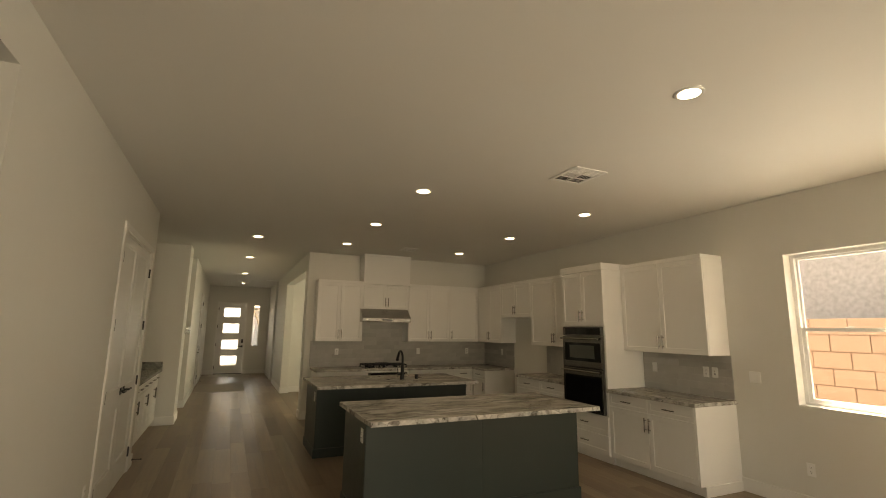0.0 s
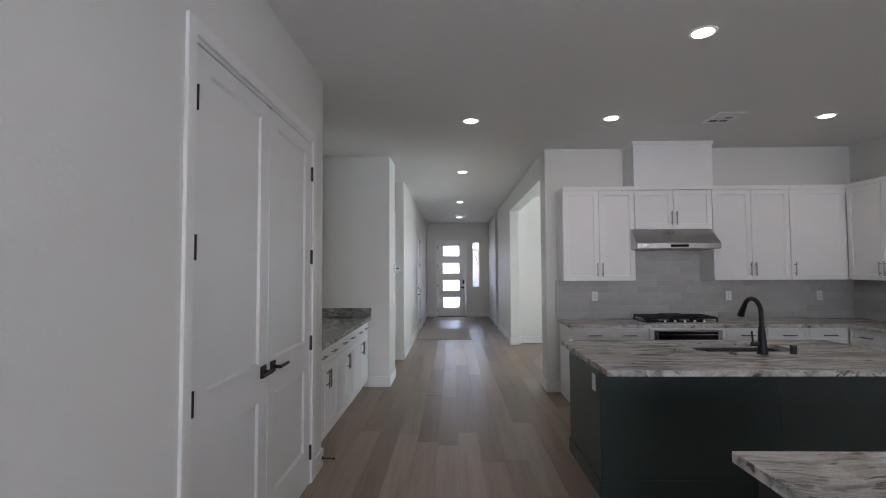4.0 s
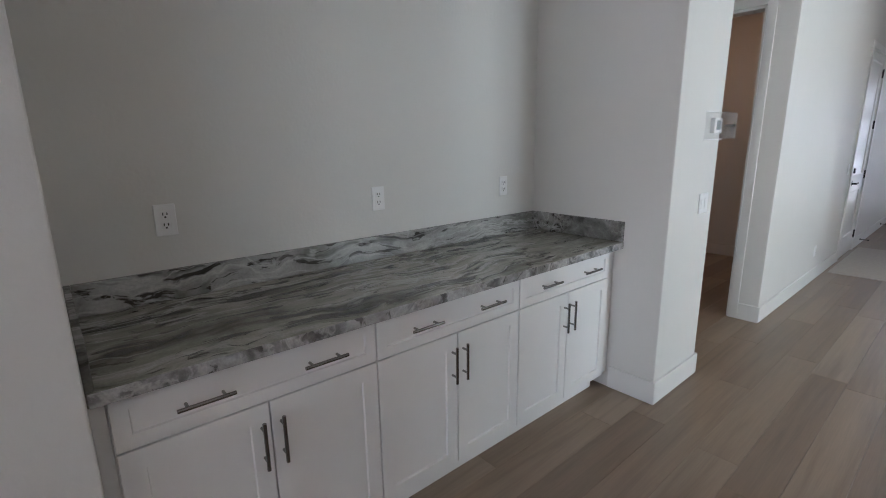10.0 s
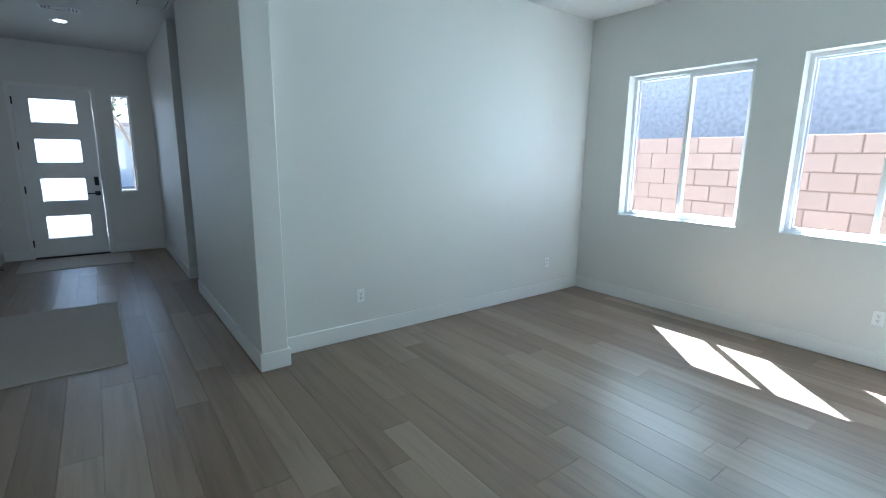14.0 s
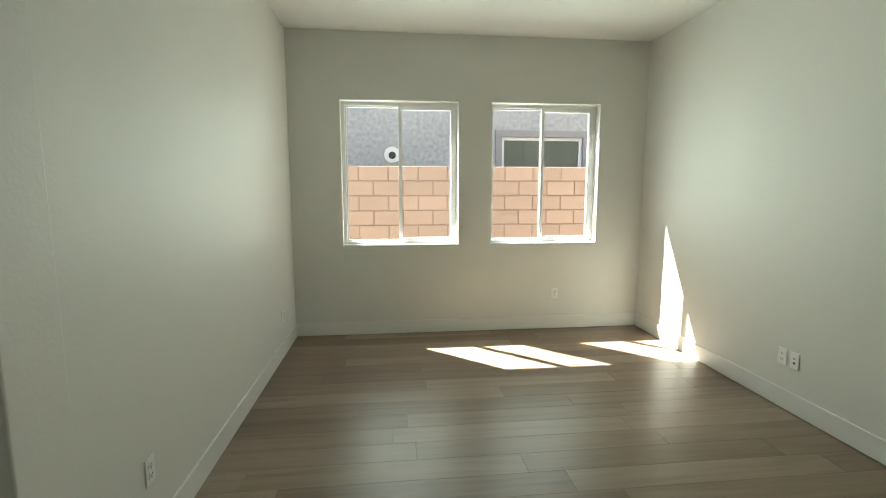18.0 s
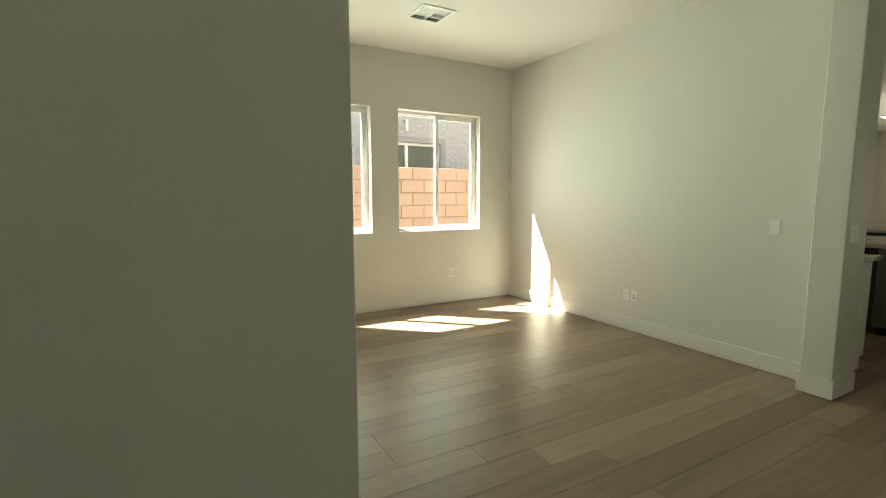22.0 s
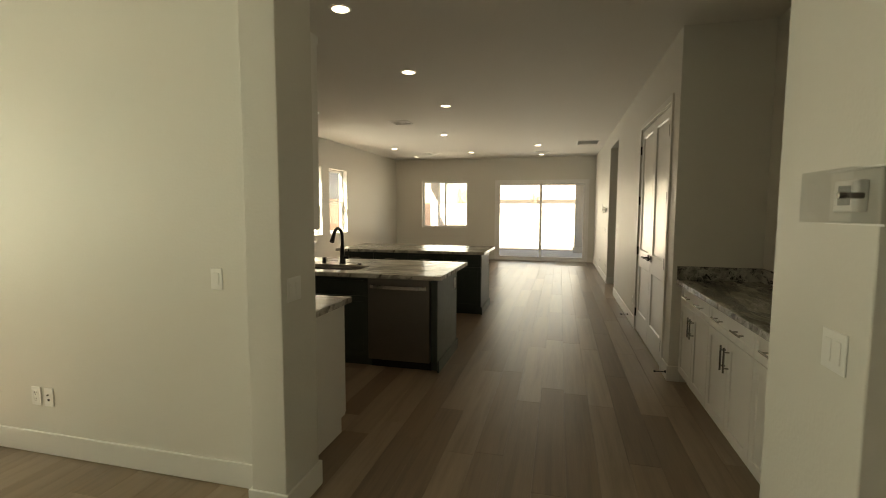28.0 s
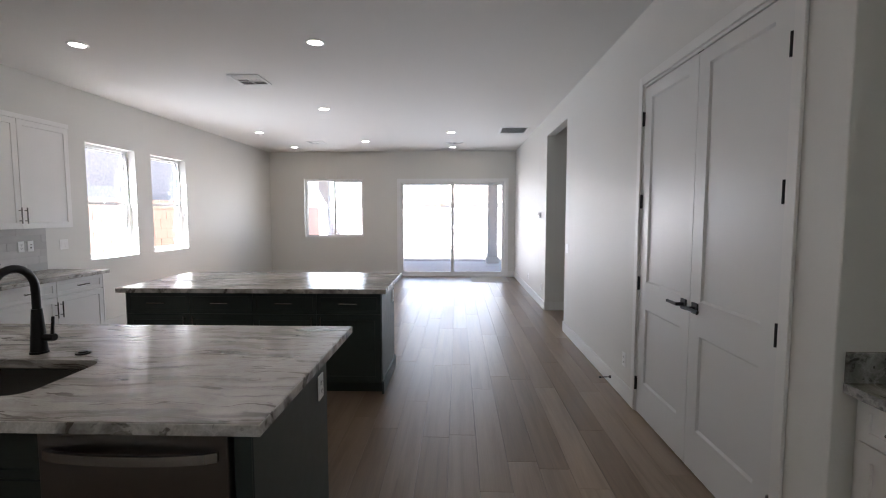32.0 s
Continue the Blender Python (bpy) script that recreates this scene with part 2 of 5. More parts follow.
def wood_floor(name, island):
    """Oak planks: tone by plank, grain along y."""
    m = bpy.data.materials.new(name)
    m.use_nodes = True
    nt = m.node_tree
    b = nt.nodes["Principled BSDF"]
    co = nt.nodes.new("ShaderNodeTexCoord")
    if island:
        rnd = nt.nodes.new("ShaderNodeNewGeometry").outputs["Random Per Island"]
    else:
        rnd = nt.nodes.new("ShaderNodeObjectInfo").outputs["Random"]
    geo = nt.nodes.new("ShaderNodeNewGeometry")
    off = nt.nodes.new("ShaderNodeVectorMath")
    off.operation = "MULTIPLY_ADD"
    comb = nt.nodes.new("ShaderNodeCombineXYZ")
    for k in range(3):
        nt.links.new(rnd, comb.inputs[k])
    off.inputs[1].default_value = (37.0, 91.0, 13.0)
    nt.links.new(comb.outputs[0], off.inputs[0])
    nt.links.new(geo.outputs["Position"], off.inputs[2])
    mp = nt.nodes.new("ShaderNodeMapping")
    mp.inputs["Scale"].default_value = (11, 0.6, 1)
    nt.links.new(off.outputs[0], mp.inputs["Vector"])
    g1 = nt.nodes.new("ShaderNodeTexNoise")
    g1.inputs["Scale"].default_value, g1.inputs["Detail"].default_value, g1.inputs["Distortion"].default_value = 1.6, 6, 0.6
    nt.links.new(mp.outputs[0], g1.inputs["Vector"])
    mp2 = nt.nodes.new("ShaderNodeMapping")
    mp2.inputs["Scale"].default_value = (120, 3, 1)
    nt.links.new(off.outputs[0], mp2.inputs["Vector"])
    g2 = nt.nodes.new("ShaderNodeTexNoise")
    g2.inputs["Scale"].default_value, g2.inputs["Detail"].default_value = 2, 3
    nt.links.new(mp2.outputs[0], g2.inputs["Vector"])
    tone = ramp(nt, rnd, [(0.0, (0.205, 0.145, 0.1)), (0.4, (0.25, 0.181, 0.128)), (0.75, (0.285, 0.213, 0.154)), (1.0, (0.345, 0.267, 0.2))])
    grain = ramp(nt, g1.outputs["Fac"], [(0.28, (0.76, 0.75, 0.74)), (0.5, (1, 1, 1)), (0.75, (1.16, 1.15, 1.14))])
    fineg = ramp(nt, g2.outputs["Fac"], [(0.3, (0.9, 0.9, 0.9)), (0.7, (1.05, 1.05, 1.05))])
    mx = nt.nodes.new("ShaderNodeMix")
    mx.data_type, mx.blend_type = "RGBA", "MULTIPLY"
    mx.inputs["Factor"].default_value = 1
    nt.links.new(tone, mx.inputs[6])
    nt.links.new(grain, mx.inputs[7])
    mx2 = nt.nodes.new("ShaderNodeMix")
    mx2.data_type, mx2.blend_type = "RGBA", "MULTIPLY"
    mx2.inputs["Factor"].default_value = 0.8
    nt.links.new(mx.outputs[2], mx2.inputs[6])
    nt.links.new(fineg, mx2.inputs[7])
    nt.links.new(mx2.outputs[2], b.inputs["Base Color"])
    rr = nt.nodes.new("ShaderNodeMapRange")
    rr.inputs["To Min"].default_value, rr.inputs["To Max"].default_value = 0.29, 0.44
    nt.links.new(g1.outputs["Fac"], rr.inputs["Value"])
    nt.links.new(rr.outputs[0], b.inputs["Roughness"])
    bp = nt.nodes.new("ShaderNodeBump")
    bp.inputs["Strength"].default_value, bp.inputs["Distance"].default_value = 0.12, 0.002
    nt.links.new(g2.outputs["Fac"], bp.inputs["Height"])
    nt.links.new(bp.outputs[0], b.inputs["Normal"])
    return m


def glass(name, colour=(1, 1, 1), rough=0.0, gloss=0.035):
    m = bpy.data.materials.new(name)
    m.use_nodes = True
    nt = m.node_tree
    out = nt.nodes["Material Output"]
    nt.nodes.remove(nt.nodes["Principled BSDF"])
    tr = nt.nodes.new("ShaderNodeBsdfTransparent")
    tr.inputs["Color"].default_value = (*colour, 1)
    gl = nt.nodes.new("ShaderNodeBsdfGlossy")
    gl.inputs["Roughness"].default_value = rough
    mx = nt.nodes.new("ShaderNodeMixShader")
    mx.inputs["Fac"].default_value = gloss
    nt.links.new(tr.outputs[0], mx.inputs[1])
    nt.links.new(gl.outputs[0], mx.inputs[2])
    nt.links.new(mx.outputs[0], out.inputs["Surface"])
    return m


def glow(name, colour, strength):
    m = bpy.data.materials.new(name)
    m.use_nodes = True
    b = m.node_tree.nodes["Principled BSDF"]
    b.inputs["Base Color"].default_value = (0.9, 0.9, 0.9, 1)
    b.inputs["Emission Color"].default_value = (*colour, 1)
    b.inputs["Emission Strength"].default_value = strength
    return m


WALL = mat("wall_paint", (0.715, 0.708, 0.672), 0.52, vary=0.015, scale=1.5, bump=0.22, bump_scale=70)
CEIL = mat("ceiling_paint", (0.79, 0.78, 0.75), 0.75, vary=0.015, scale=1.2, bump=0.12, bump_scale=90)
TRIM = mat("trim_paint", (0.775, 0.77, 0.745), 0.4, vary=0.015, scale=3, bump=0.02)
CAB = mat("cabinet_paint", (0.84, 0.835, 0.82), 0.32, vary=0.015, scale=3, bump=0.02)
DOORP = mat("door_paint", (0.74, 0.74, 0.725), 0.3, vary=0.015, scale=3, bump=0.02)
GREEN = mat("island_paint", (0.036, 0.05, 0.046), 0.38, vary=0.05, scale=3, bump=0.02)
BLACK = mat("black_metal", (0.012, 0.012, 0.013), 0.38, 0.3, vary=0.05, scale=20)
STEEL = mat("brushed_steel", (0.42, 0.41, 0.4), 0.26, 1.0, vary=0.04, scale=4)
DSTEEL = mat("dark_steel", (0.24, 0.23, 0.222), 0.3, 1.0, vary=0.04, scale=4)
OVENST = mat("oven_steel", (0.2, 0.195, 0.19), 0.26, 1.0, vary=0.04, scale=4)
NICKEL = mat("satin_nickel", (0.26, 0.255, 0.245), 0.22, 1.0, vary=0.03, scale=30)
BGLASS = mat("black_glass", (0.008, 0.008, 0.009), 0.06, vary=0.02, scale=3, spec=0.28)
TEAL = mat("tinted_glass", (0.03, 0.055, 0.048), 0.08, vary=0.05, scale=2, spec=0.6)
IRON = mat("cast_iron", (0.016, 0.016, 0.017), 0.6, vary=0.1, scale=60, bump=0.2)
PLATE = mat("white_plastic", (0.86, 0.86, 0.85), 0.35, vary=0.01, scale=10)
# near-black colour for the shade inside slots, ports and vent openings
SLOT_SHADE = mat("slot_shade", (0.02, 0.02, 0.02), 0.6)
VINYL = mat("white_vinyl", (0.83, 0.83, 0.83), 0.38, vary=0.01, scale=5)
BRONZE = mat("dark_reveal", (0.05, 0.05, 0.05), 0.5)
GREY_STONE = ((0.26, 0.235, 0.21), (0.38, 0.352, 0.32), (0.49, 0.465, 0.435))
GREEN_STONE = ((0.105, 0.103, 0.084), (0.215, 0.21, 0.176), (0.37, 0.366, 0.325))
STONE = granite("counter_stone", "x", GREY_STONE, 0.85, 0.4)
STONE_Y = granite("counter_stone_y", "y", GREY_STONE, 0.85, 0.4)
STONE_B = granite("counter_stone_green", "y", GREEN_STONE, 1.0, 0.6)
STONE_E = granite("stone_edge", "z", ((0.22, 0.205, 0.19), (0.46, 0.445, 0.42), (0.6, 0.585, 0.56)), 0.8, 0.5)
STONE_BE = granite("stone_edge_green", "z", ((0.14, 0.138, 0.135), (0.3, 0.297, 0.295), (0.48, 0.475, 0.475)), 0.8, 0.6)
STONE_U = granite("counter_stone_upstand", "y", ((0.085, 0.085, 0.076), (0.21, 0.21, 0.195), (0.4, 0.4, 0.385)), 0.95, 0.7)
TILE = mat("splash_tile", (0.45, 0.44, 0.425), 0.4, vary=0.18, scale=5, bump=0.08, bump_scale=30, per=0.1)
GROUT = mat("splash_grout", (0.42, 0.41, 0.395), 0.8)
RUG = mat("rug_weave", (0.5, 0.46, 0.41), 0.95, vary=0.12, scale=40, bump=0.8, bump_scale=260)
BLOCK = mat("concrete_block", (0.4, 0.29, 0.24), 0.9, vary=0.08, scale=9, bump=0.5, bump_scale=60, per=0.06)
# the same block, paled so the yard wall looks glaringly sunlit
BLOCK_LIT = mat("sunlit_block", (0.62, 0.59, 0.565), 0.9, vary=0.06, scale=9, bump=0.4, bump_scale=60)
MORTAR = mat("mortar", (0.27, 0.19, 0.155), 0.95, vary=0.08, scale=20, bump=0.4)
STUCCO = mat("stucco", (0.44, 0.44, 0.45), 0.95, vary=0.5, scale=16, bump=1.0, bump_scale=14)
STUCCO_H = mat("stucco_house", (0.36, 0.32, 0.28), 0.95, vary=0.08, scale=6, bump=0.8, bump_scale=30)
STUCCO_P = mat("stucco_patio", (0.45, 0.43, 0.415), 0.95, vary=0.05, scale=4, bump=0.8, bump_scale=30)
TAN = mat("stucco_trim", (0.34, 0.32, 0.32), 0.95, vary=0.05, scale=5, bump=0.4, bump_scale=40)
CONC = mat("concrete", (0.42, 0.4, 0.38), 0.9, vary=0.1, scale=3, bump=0.3, bump_scale=60)
GRAVEL = mat("gravel", (0.19, 0.165, 0.145), 0.95, vary=0.25, scale=30, bump=1.0, bump_scale=40)
ROOF = mat("roof_tile", (0.36, 0.29, 0.25), 0.85, vary=0.15, scale=12, bump=0.5, bump_scale=20)
BARK = mat("bark", (0.3, 0.25, 0.2), 0.9, vary=0.2, scale=20, bump=0.6)
LEAF = mat("leaf", (0.07, 0.10, 0.035), 0.7, vary=0.3, scale=9)
COPPER = mat("pipe_brass", (0.5, 0.36, 0.12), 0.35, 1.0)
OAK = wood_floor("oak_plank", False)
OAK_FAR = wood_floor("oak_plank_far", True)
GLASS = glass("window_glass")
FROST = mat("frosted_glass", (0.85, 0.87, 0.88), 0.5)
FROST.node_tree.nodes["Principled BSDF"].inputs["Transmission Weight"].default_value = 0.85
ACRYLIC = glass("clear_acrylic", (0.975, 0.98, 0.98), 0.05, 0.13)
# glow of the added laundry fill disc, which is never in view
LED_FILL = glow("laundry_fill_disc", (1.0, 0.57, 0.33), 4.6)
LED = glow("led_disc", (1.0, 0.93, 0.82), 1.8)


# ---- building helpers ----
def thing(name, label, category, m=None, group="", kind=""):
    ob = tagged(new(name), label, category, group, kind)
    if m is not None:
        ob.matrix_world = m
    return ob


def mesh(name, bm, material, smooth=False):
    me = bpy.data.meshes.new(name)
    bmesh.ops.recalc_face_normals(bm, faces=bm.faces)
    bm.to_mesh(me)
    bm.free()
    if material:
        me.materials.append(material)
    if smooth:
        for p in me.polygons:
            p.use_smooth = True
        me.set_sharp_from_angle(angle=radians(40))
    return me


def part(name, bm, material, parent, label="", smooth=False):
    ob = new(name, mesh(name, bm, material, smooth))
    ob.parent = parent
    if label:
        ob["label"] = label
    return ob


def solid(name, bm, material, label, category, kind="structure", group="", smooth=False):
    return tagged(new(name, mesh(name, bm, material, smooth)), label, category, group, kind)


def box(bm, x0, y0, z0, x1, y1, z1, bevel=0.0, seg=1):
    r = bmesh.ops.create_cube(bm, size=1.0)
    vs = r["verts"]
    bmesh.ops.scale(bm, vec=(abs(x1 - x0), abs(y1 - y0), abs(z1 - z0)), verts=vs)
    bmesh.ops.translate(bm, vec=((x0 + x1) / 2, (y0 + y1) / 2, (z0 + z1) / 2), verts=vs)
    if bevel:
        es = list({e for v in vs for e in v.link_edges})
        bmesh.ops.bevel(bm, geom=es, offset=bevel, segments=seg, affect="EDGES", profile=0.5)
    return bm


def B(*a, bevel=0.0, seg=1):
    return box(bmesh.new(), *a, bevel=bevel, seg=seg)


def rod(bm, p, q, r, n=10, r2=None):
    p, q = Vector(p), Vector(q)
    d = q - p
    m = Matrix.Translation((p + q) / 2) @ d.to_track_quat("Z", "Y").to_matrix().to_4x4()
    bmesh.ops.create_cone(bm, cap_ends=True, segments=n, radius1=r, radius2=r if r2 is None else r2, depth=d.length, matrix=m)
    return bm


def tube(bm, pts, r, n=10):
    """A round tube along a smooth line of points."""
    rings = []
    up = Vector((1, 0, 0))
    for i, p in enumerate(pts):
        a, b = Vector(pts[max(0, i - 1)]), Vector(pts[min(len(pts) - 1, i + 1)])
        d = (b - a).normalized()
        u = up - d * up.dot(d)
        u.normalize()
        v = d.cross(u)
        rr = r[i] if isinstance(r, (list, tuple)) else r
        rings.append([bm.verts.new(Vector(p) + (u * math.cos(k * math.tau / n) + v * math.sin(k * math.tau / n)) * rr) for k in range(n)])
    for s, t in zip(rings, rings[1:]):
        for k in range(n):
            bm.faces.new((s[k], s[(k + 1) % n], t[(k + 1) % n], t[k]))
    bm.faces.new(rings[0][::-1])
    bm.faces.new(rings[-1])
    return bm


def panel_front(u0, u1, z0, z1, v0=0.0, t=0.02, rail=0.057, depth=0.008, slope=0.003):
    """A shaker front: a slab whose middle is sunk behind a square frame. Its face looks to -v (y)."""
    bm = bmesh.new()
    e = 0.0015

    def ring(i, v):
        return [bm.verts.new((u0 + i, v, z0 + i)), bm.verts.new((u1 - i, v, z0 + i)), bm.verts.new((u1 - i, v, z1 - i)), bm.verts.new((u0 + i, v, z1 - i))]
    rs = [ring(0, v0 + t), ring(0, v0 + e), ring(e, v0), ring(rail, v0), ring(rail + slope, v0 + depth)]
    bm.faces.new(rs[0][::-1])
    for a, b in zip(rs, rs[1:]):
        for k in range(4):
            bm.faces.new((a[k], a[(k + 1) % 4], b[(k + 1) % 4], b[k]))
    bm.faces.new(rs[-1])
    return bm


def pull(parent, u, z, upright, length=0.15, material=None, v0=0.0):
    """A bar pull on two posts, standing out to -v."""
    bm = bmesh.new()
    h = length / 2
    a, b = ((u, v0 - 0.03, z - h), (u, v0 - 0.03, z + h)) if upright else ((u - h, v0 - 0.03, z), (u + h, v0 - 0.03, z))
    rod(bm, a, b, 0.006, 10)
    for s in (-0.64, 0.64):
        c = (u, v0, z + s * h) if upright else (u + s * h, v0, z)
        rod(bm, (c[0], v0 + 0.001, c[2]), (c[0], v0 - 0.03, c[2]), 0.0048, 8)
    return part("handle", bm, material or NICKEL, parent, "brushed nickel bar pull", True)


def cabinet(name, label, category, m, W, D, z0, z1, fronts, paint=CAB, toe=0.0, ends=(), group="", crown=0.0, gap=0.0028, handle=None, body_top=True):
    """A cabinet unit. fronts: (kind, u0, u1, za, zb, handle) with handle (u, z, upright) rows."""
    ob = thing(name, label, category, m, group)
    bm = bmesh.new()
    box(bm, 0, 0.021, z0 + toe, W, D, z1)
    if toe:
        box(bm, 0.0, 0.075, z0, W, D, z0 + toe)
    part("body", bm, paint, ob)
    for kind, u0, u1, za, zb, hs in fronts:
        rail = 0.057 if kind == "door" else 0.04
        p = part("door" if kind == "door" else "drawer_front", panel_front(u0 + gap, u1 - gap, za + gap, zb - gap, rail=min(rail, (zb - za) * 0.28)), paint, ob)
        for u, z, upright in hs:
            pull(p, u, z, upright, 0.16 if upright else 0.15, handle)
    if crown:
        part("crown", B(-0.0, -0.012, z1 - 0.005, W, D, z1 + crown, bevel=0.003), paint, ob)
    return ob


def wall_run(name, axis, a0, a1, c0, c1, z0, z1, openings=(), label="", material=WALL, rounded_at=()):
    """A wall along an axis from a0 to a1, between c0 and c1 across it. openings: (a, a, z, z)."""
    bm = bmesh.new()

    def piece(s, e, za, zb):
        if e - s < 1e-4 or zb - za < 1e-4:
            return
        if axis == "x":
            box(bm, s, c0, za, e, c1, zb)
        else:
            box(bm, c0, s, za, c1, e, zb)
    at = a0
    for o0, o1, oz0, oz1 in sorted(openings):
        piece(at, o0, z0, z1)
        piece(o0, o1, z0, oz0)
        piece(o0, o1, oz1, z1)
        at = o1
    piece(at, a1, z0, z1)
    soft = [e for e in bm.edges if any(all(abs(v.co.x - x) < 1e-4 and abs(v.co.y - y) < 1e-4 for v in e.verts) for x, y in rounded_at)]
    if soft:
        bmesh.ops.bevel(bm, geom=soft, offset=0.006, segments=3, affect="EDGES", profile=0.5)
    return solid(name, bm, material, label or "off-white painted drywall wall", "wall")


BASE_H, BASE_T = 0.14, 0.014


def base_run(x0, y0, x1, y1):
    """A baseboard strip between two corners, given as its footprint."""
    bm = B(x0, y0, 0.004, x1, y1, BASE_H, bevel=0.003)
    return solid("baseboard", bm, TRIM, "white painted flat baseboard along the wall", "baseboard", group="baseboards")


def bx(x, y0, y1, side):
    """Baseboard on a wall face at x; side is +1 if the room lies at greater x."""
    return base_run(min(x, x + side * BASE_T), y0, max(x, x + side * BASE_T), y1)


def by(y, x0, x1, side):
    return base_run(x0, min(y, y + side * BASE_T), x1, max(y, y + side * BASE_T))


# ---- the plan ----
WX, EX = -0.75, 5.265           # main room, west and east faces
SY, NY = -7.315, 4.525          # main room, south and kitchen north faces
HW, HE = -0.547, 1.46           # hall faces
HEND = 13.76                    # entry wall face
CH = 3.05
RS, RN = 4.645, 8.36            # front room, south and north faces
T = 0.16
NI0, NI1 = 2.335, 4.79          # buffet niche
CN, VN = 5.35, 6.61           # vestibule, south and north faces
J0, J1 = 4.836, 8.16            # wide opening between hall and front room

wall_run("wall_west", "y", SY, NI0, WX - 0.12, WX, 0, CH, [(-3.33, -2.0, 0, 2.75), (0.47, 2.045, 0, 2.49)], rounded_at=[(WX, NI0)])
wall_run("wall_niche_south", "x", -1.56, WX - 0.12, NI0 - 0.12, NI0, 0, CH)
wall_run("wall_niche_back", "y", NI0, NI1, -1.56, -1.44, 0, CH)
wall_run("wall_niche_north", "x", -2.9, HW, NI1, CN - 0.13, 0, CH, rounded_at=[(HW, NI1)])
wall_run("wall_closet", "x", -2.9, HW, CN - 0.13, CN, 0, CH, [(-1.51, -0.745, 0, 2.44)], rounded_at=[(HW, CN)])
wall_run("wall_vestibule_west", "y", CN, VN, -2.02, -1.9, 0, CH)
wall_run("wall_vestibule_north", "x", -2.7, HW, VN, VN + 0.12, 0, CH, [(-1.515, -0.755, 0, 2.44)], rounded_at=[(HW, VN)])
wall_run("wall_laundry_west", "y", VN + 0.12, 9.1, -2.62, -2.5, 0, CH, [(8.335, 8.585, 0.465, 0.655)])
wall_run("wall_laundry_north", "x", -2.5, HW - 0.12, 8.95, 9.1, 0, CH)
wall_run("wall_hall_west", "y", VN + 0.12, HEND, HW - 0.12, HW, 0, CH, [(9.58, 10.46, 0, 2.45)])
wall_run("wall_entry", "x", HW - 0.12, 3.02, HEND, HEND + T, 0, CH, [(-0.215, 0.715, 0, 2.46), (0.93, 1.16, 0.95, 2.405)])
wall_run("wall_hall_east", "y", J1, 10.66, HE, HE + 0.19, 0, CH, rounded_at=[(HE, J1), (HE + 0.19, J1)])
wall_run("wall_hall_east_far", "y", 11.33, HEND, HE, HE + 0.19, 0, CH)
wall_run("wall_side_passage", "y", RN + T, HEND, 2.9, 3.02, 0, CH)
wall_run("header_hall", "y", J0, J1, HE, HE + 0.19, 2.72, CH, label="off-white drywall header over the wide hall opening")
wall_run("wall_kitchen_stub", "y", NY, J0, HE, HE + 0.19, 0, CH, rounded_at=[(HE, J0), (HE + 0.19, J0), (HE, NY)])
wall_run("wall_kitchen_north", "x", HE + 0.19, EX, NY, RS, 0, CH)
wall_run("wall_room_north", "x", HE + 0.19, EX, RN, RN + T, 0, CH)
wall_run("wall_east", "y", SY, RN + T, EX, EX + 0.19, 0, CH, [(-2.525, -1.635, 0.95, 2.43), (-3.765, -2.87, 0.95, 2.43), (6.665, 7.855, 0.94, 2.40), (5.16, 6.32, 0.94, 2.40)])
# unseen outer skin, added to weaken sun bounced onto the block wall
wall_run("wall_east_stucco", "y", SY, RN + T, EX + 0.192, EX + 0.212, -0.1, CH, [(-2.525, -1.635, 0.95, 2.43), (-3.765, -2.87, 0.95, 2.43), (6.665, 7.855, 0.94, 2.40), (5.16, 6.32, 0.94, 2.40)], "unseen tan stucco skin added to cut bounce off the east wall", STUCCO_H)
wall_run("wall_south", "x", WX - 0.12, EX + 0.19, SY - 0.19, SY, 0, CH, [(-0.55, 2.09, 0, 2.36), (2.95, 4.42, 0.96, 2.39)])
wall_run("wall_side_hall_south", "x", -4.2, WX - 0.12, -3.45, -3.33, 0, CH)
wall_run("wall_side_hall_north", "x", -4.2, WX - 0.12, -2.0, -1.88, 0, CH)
wall_run("wall_side_hall_end", "y", -3.45, -1.88, -4.32, -4.2, 0, CH)
wall_run("wall_pantry_back", "y", 0.0, 2.215, -2.2, -2.08, 0, CH)
wall_run("wall_pantry_south", "x", -2.08, WX - 0.12, 0.0, 0.12, 0, CH)
wall_run("wall_pantry_north", "x", -2.08, -1.56, 2.095, 2.215, 0, CH)

solid("ceiling", B(-4.4, SY - 0.2, CH, EX + 0.2, HEND + 0.2, CH + 0.2), CEIL, "smooth off-white painted ceiling", "ceiling")
solid("subfloor", B(-4.4, SY - 0.18, -0.2, EX + 0.18, HEND + 0.15, -0.012), CONC, "grey concrete slab below the planks", "floor")

# baseboards
bx(WX, SY, -3.33, 1)
bx(WX, -2.0, 0.405, 1)
bx(WX, 2.11, NI0, 1)
by(NI0, WX - 0.09, WX + BASE_T, 1)
by(NI1, -0.82, HW + BASE_T, -1)
bx(HW, NI1, CN, 1)
by(CN, -0.68, HW + BASE_T, 1)
by(VN, -0.69, HW + BASE_T, -1)
bx(HW, VN, 9.515, 1)
bx(HW, 10.525, HEND, 1)
by(HEND, HW + BASE_T, -0.25, -1)
by(HEND, 0.75, HE - BASE_T, -1)
bx(HE, J1, 10.66, -1)
by(J1, HE - BASE_T, HE + 0.19 + BASE_T, -1)
bx(HE + 0.19, J1, RN - BASE_T, 1)
by(11.33, HE - BASE_T, HE + 0.19, -1)
bx(HE, 11.33, HEND, -1)
by(RN, HE + 0.19 + BASE_T, EX - BASE_T, -1)
bx(EX, RS, RN, -1)
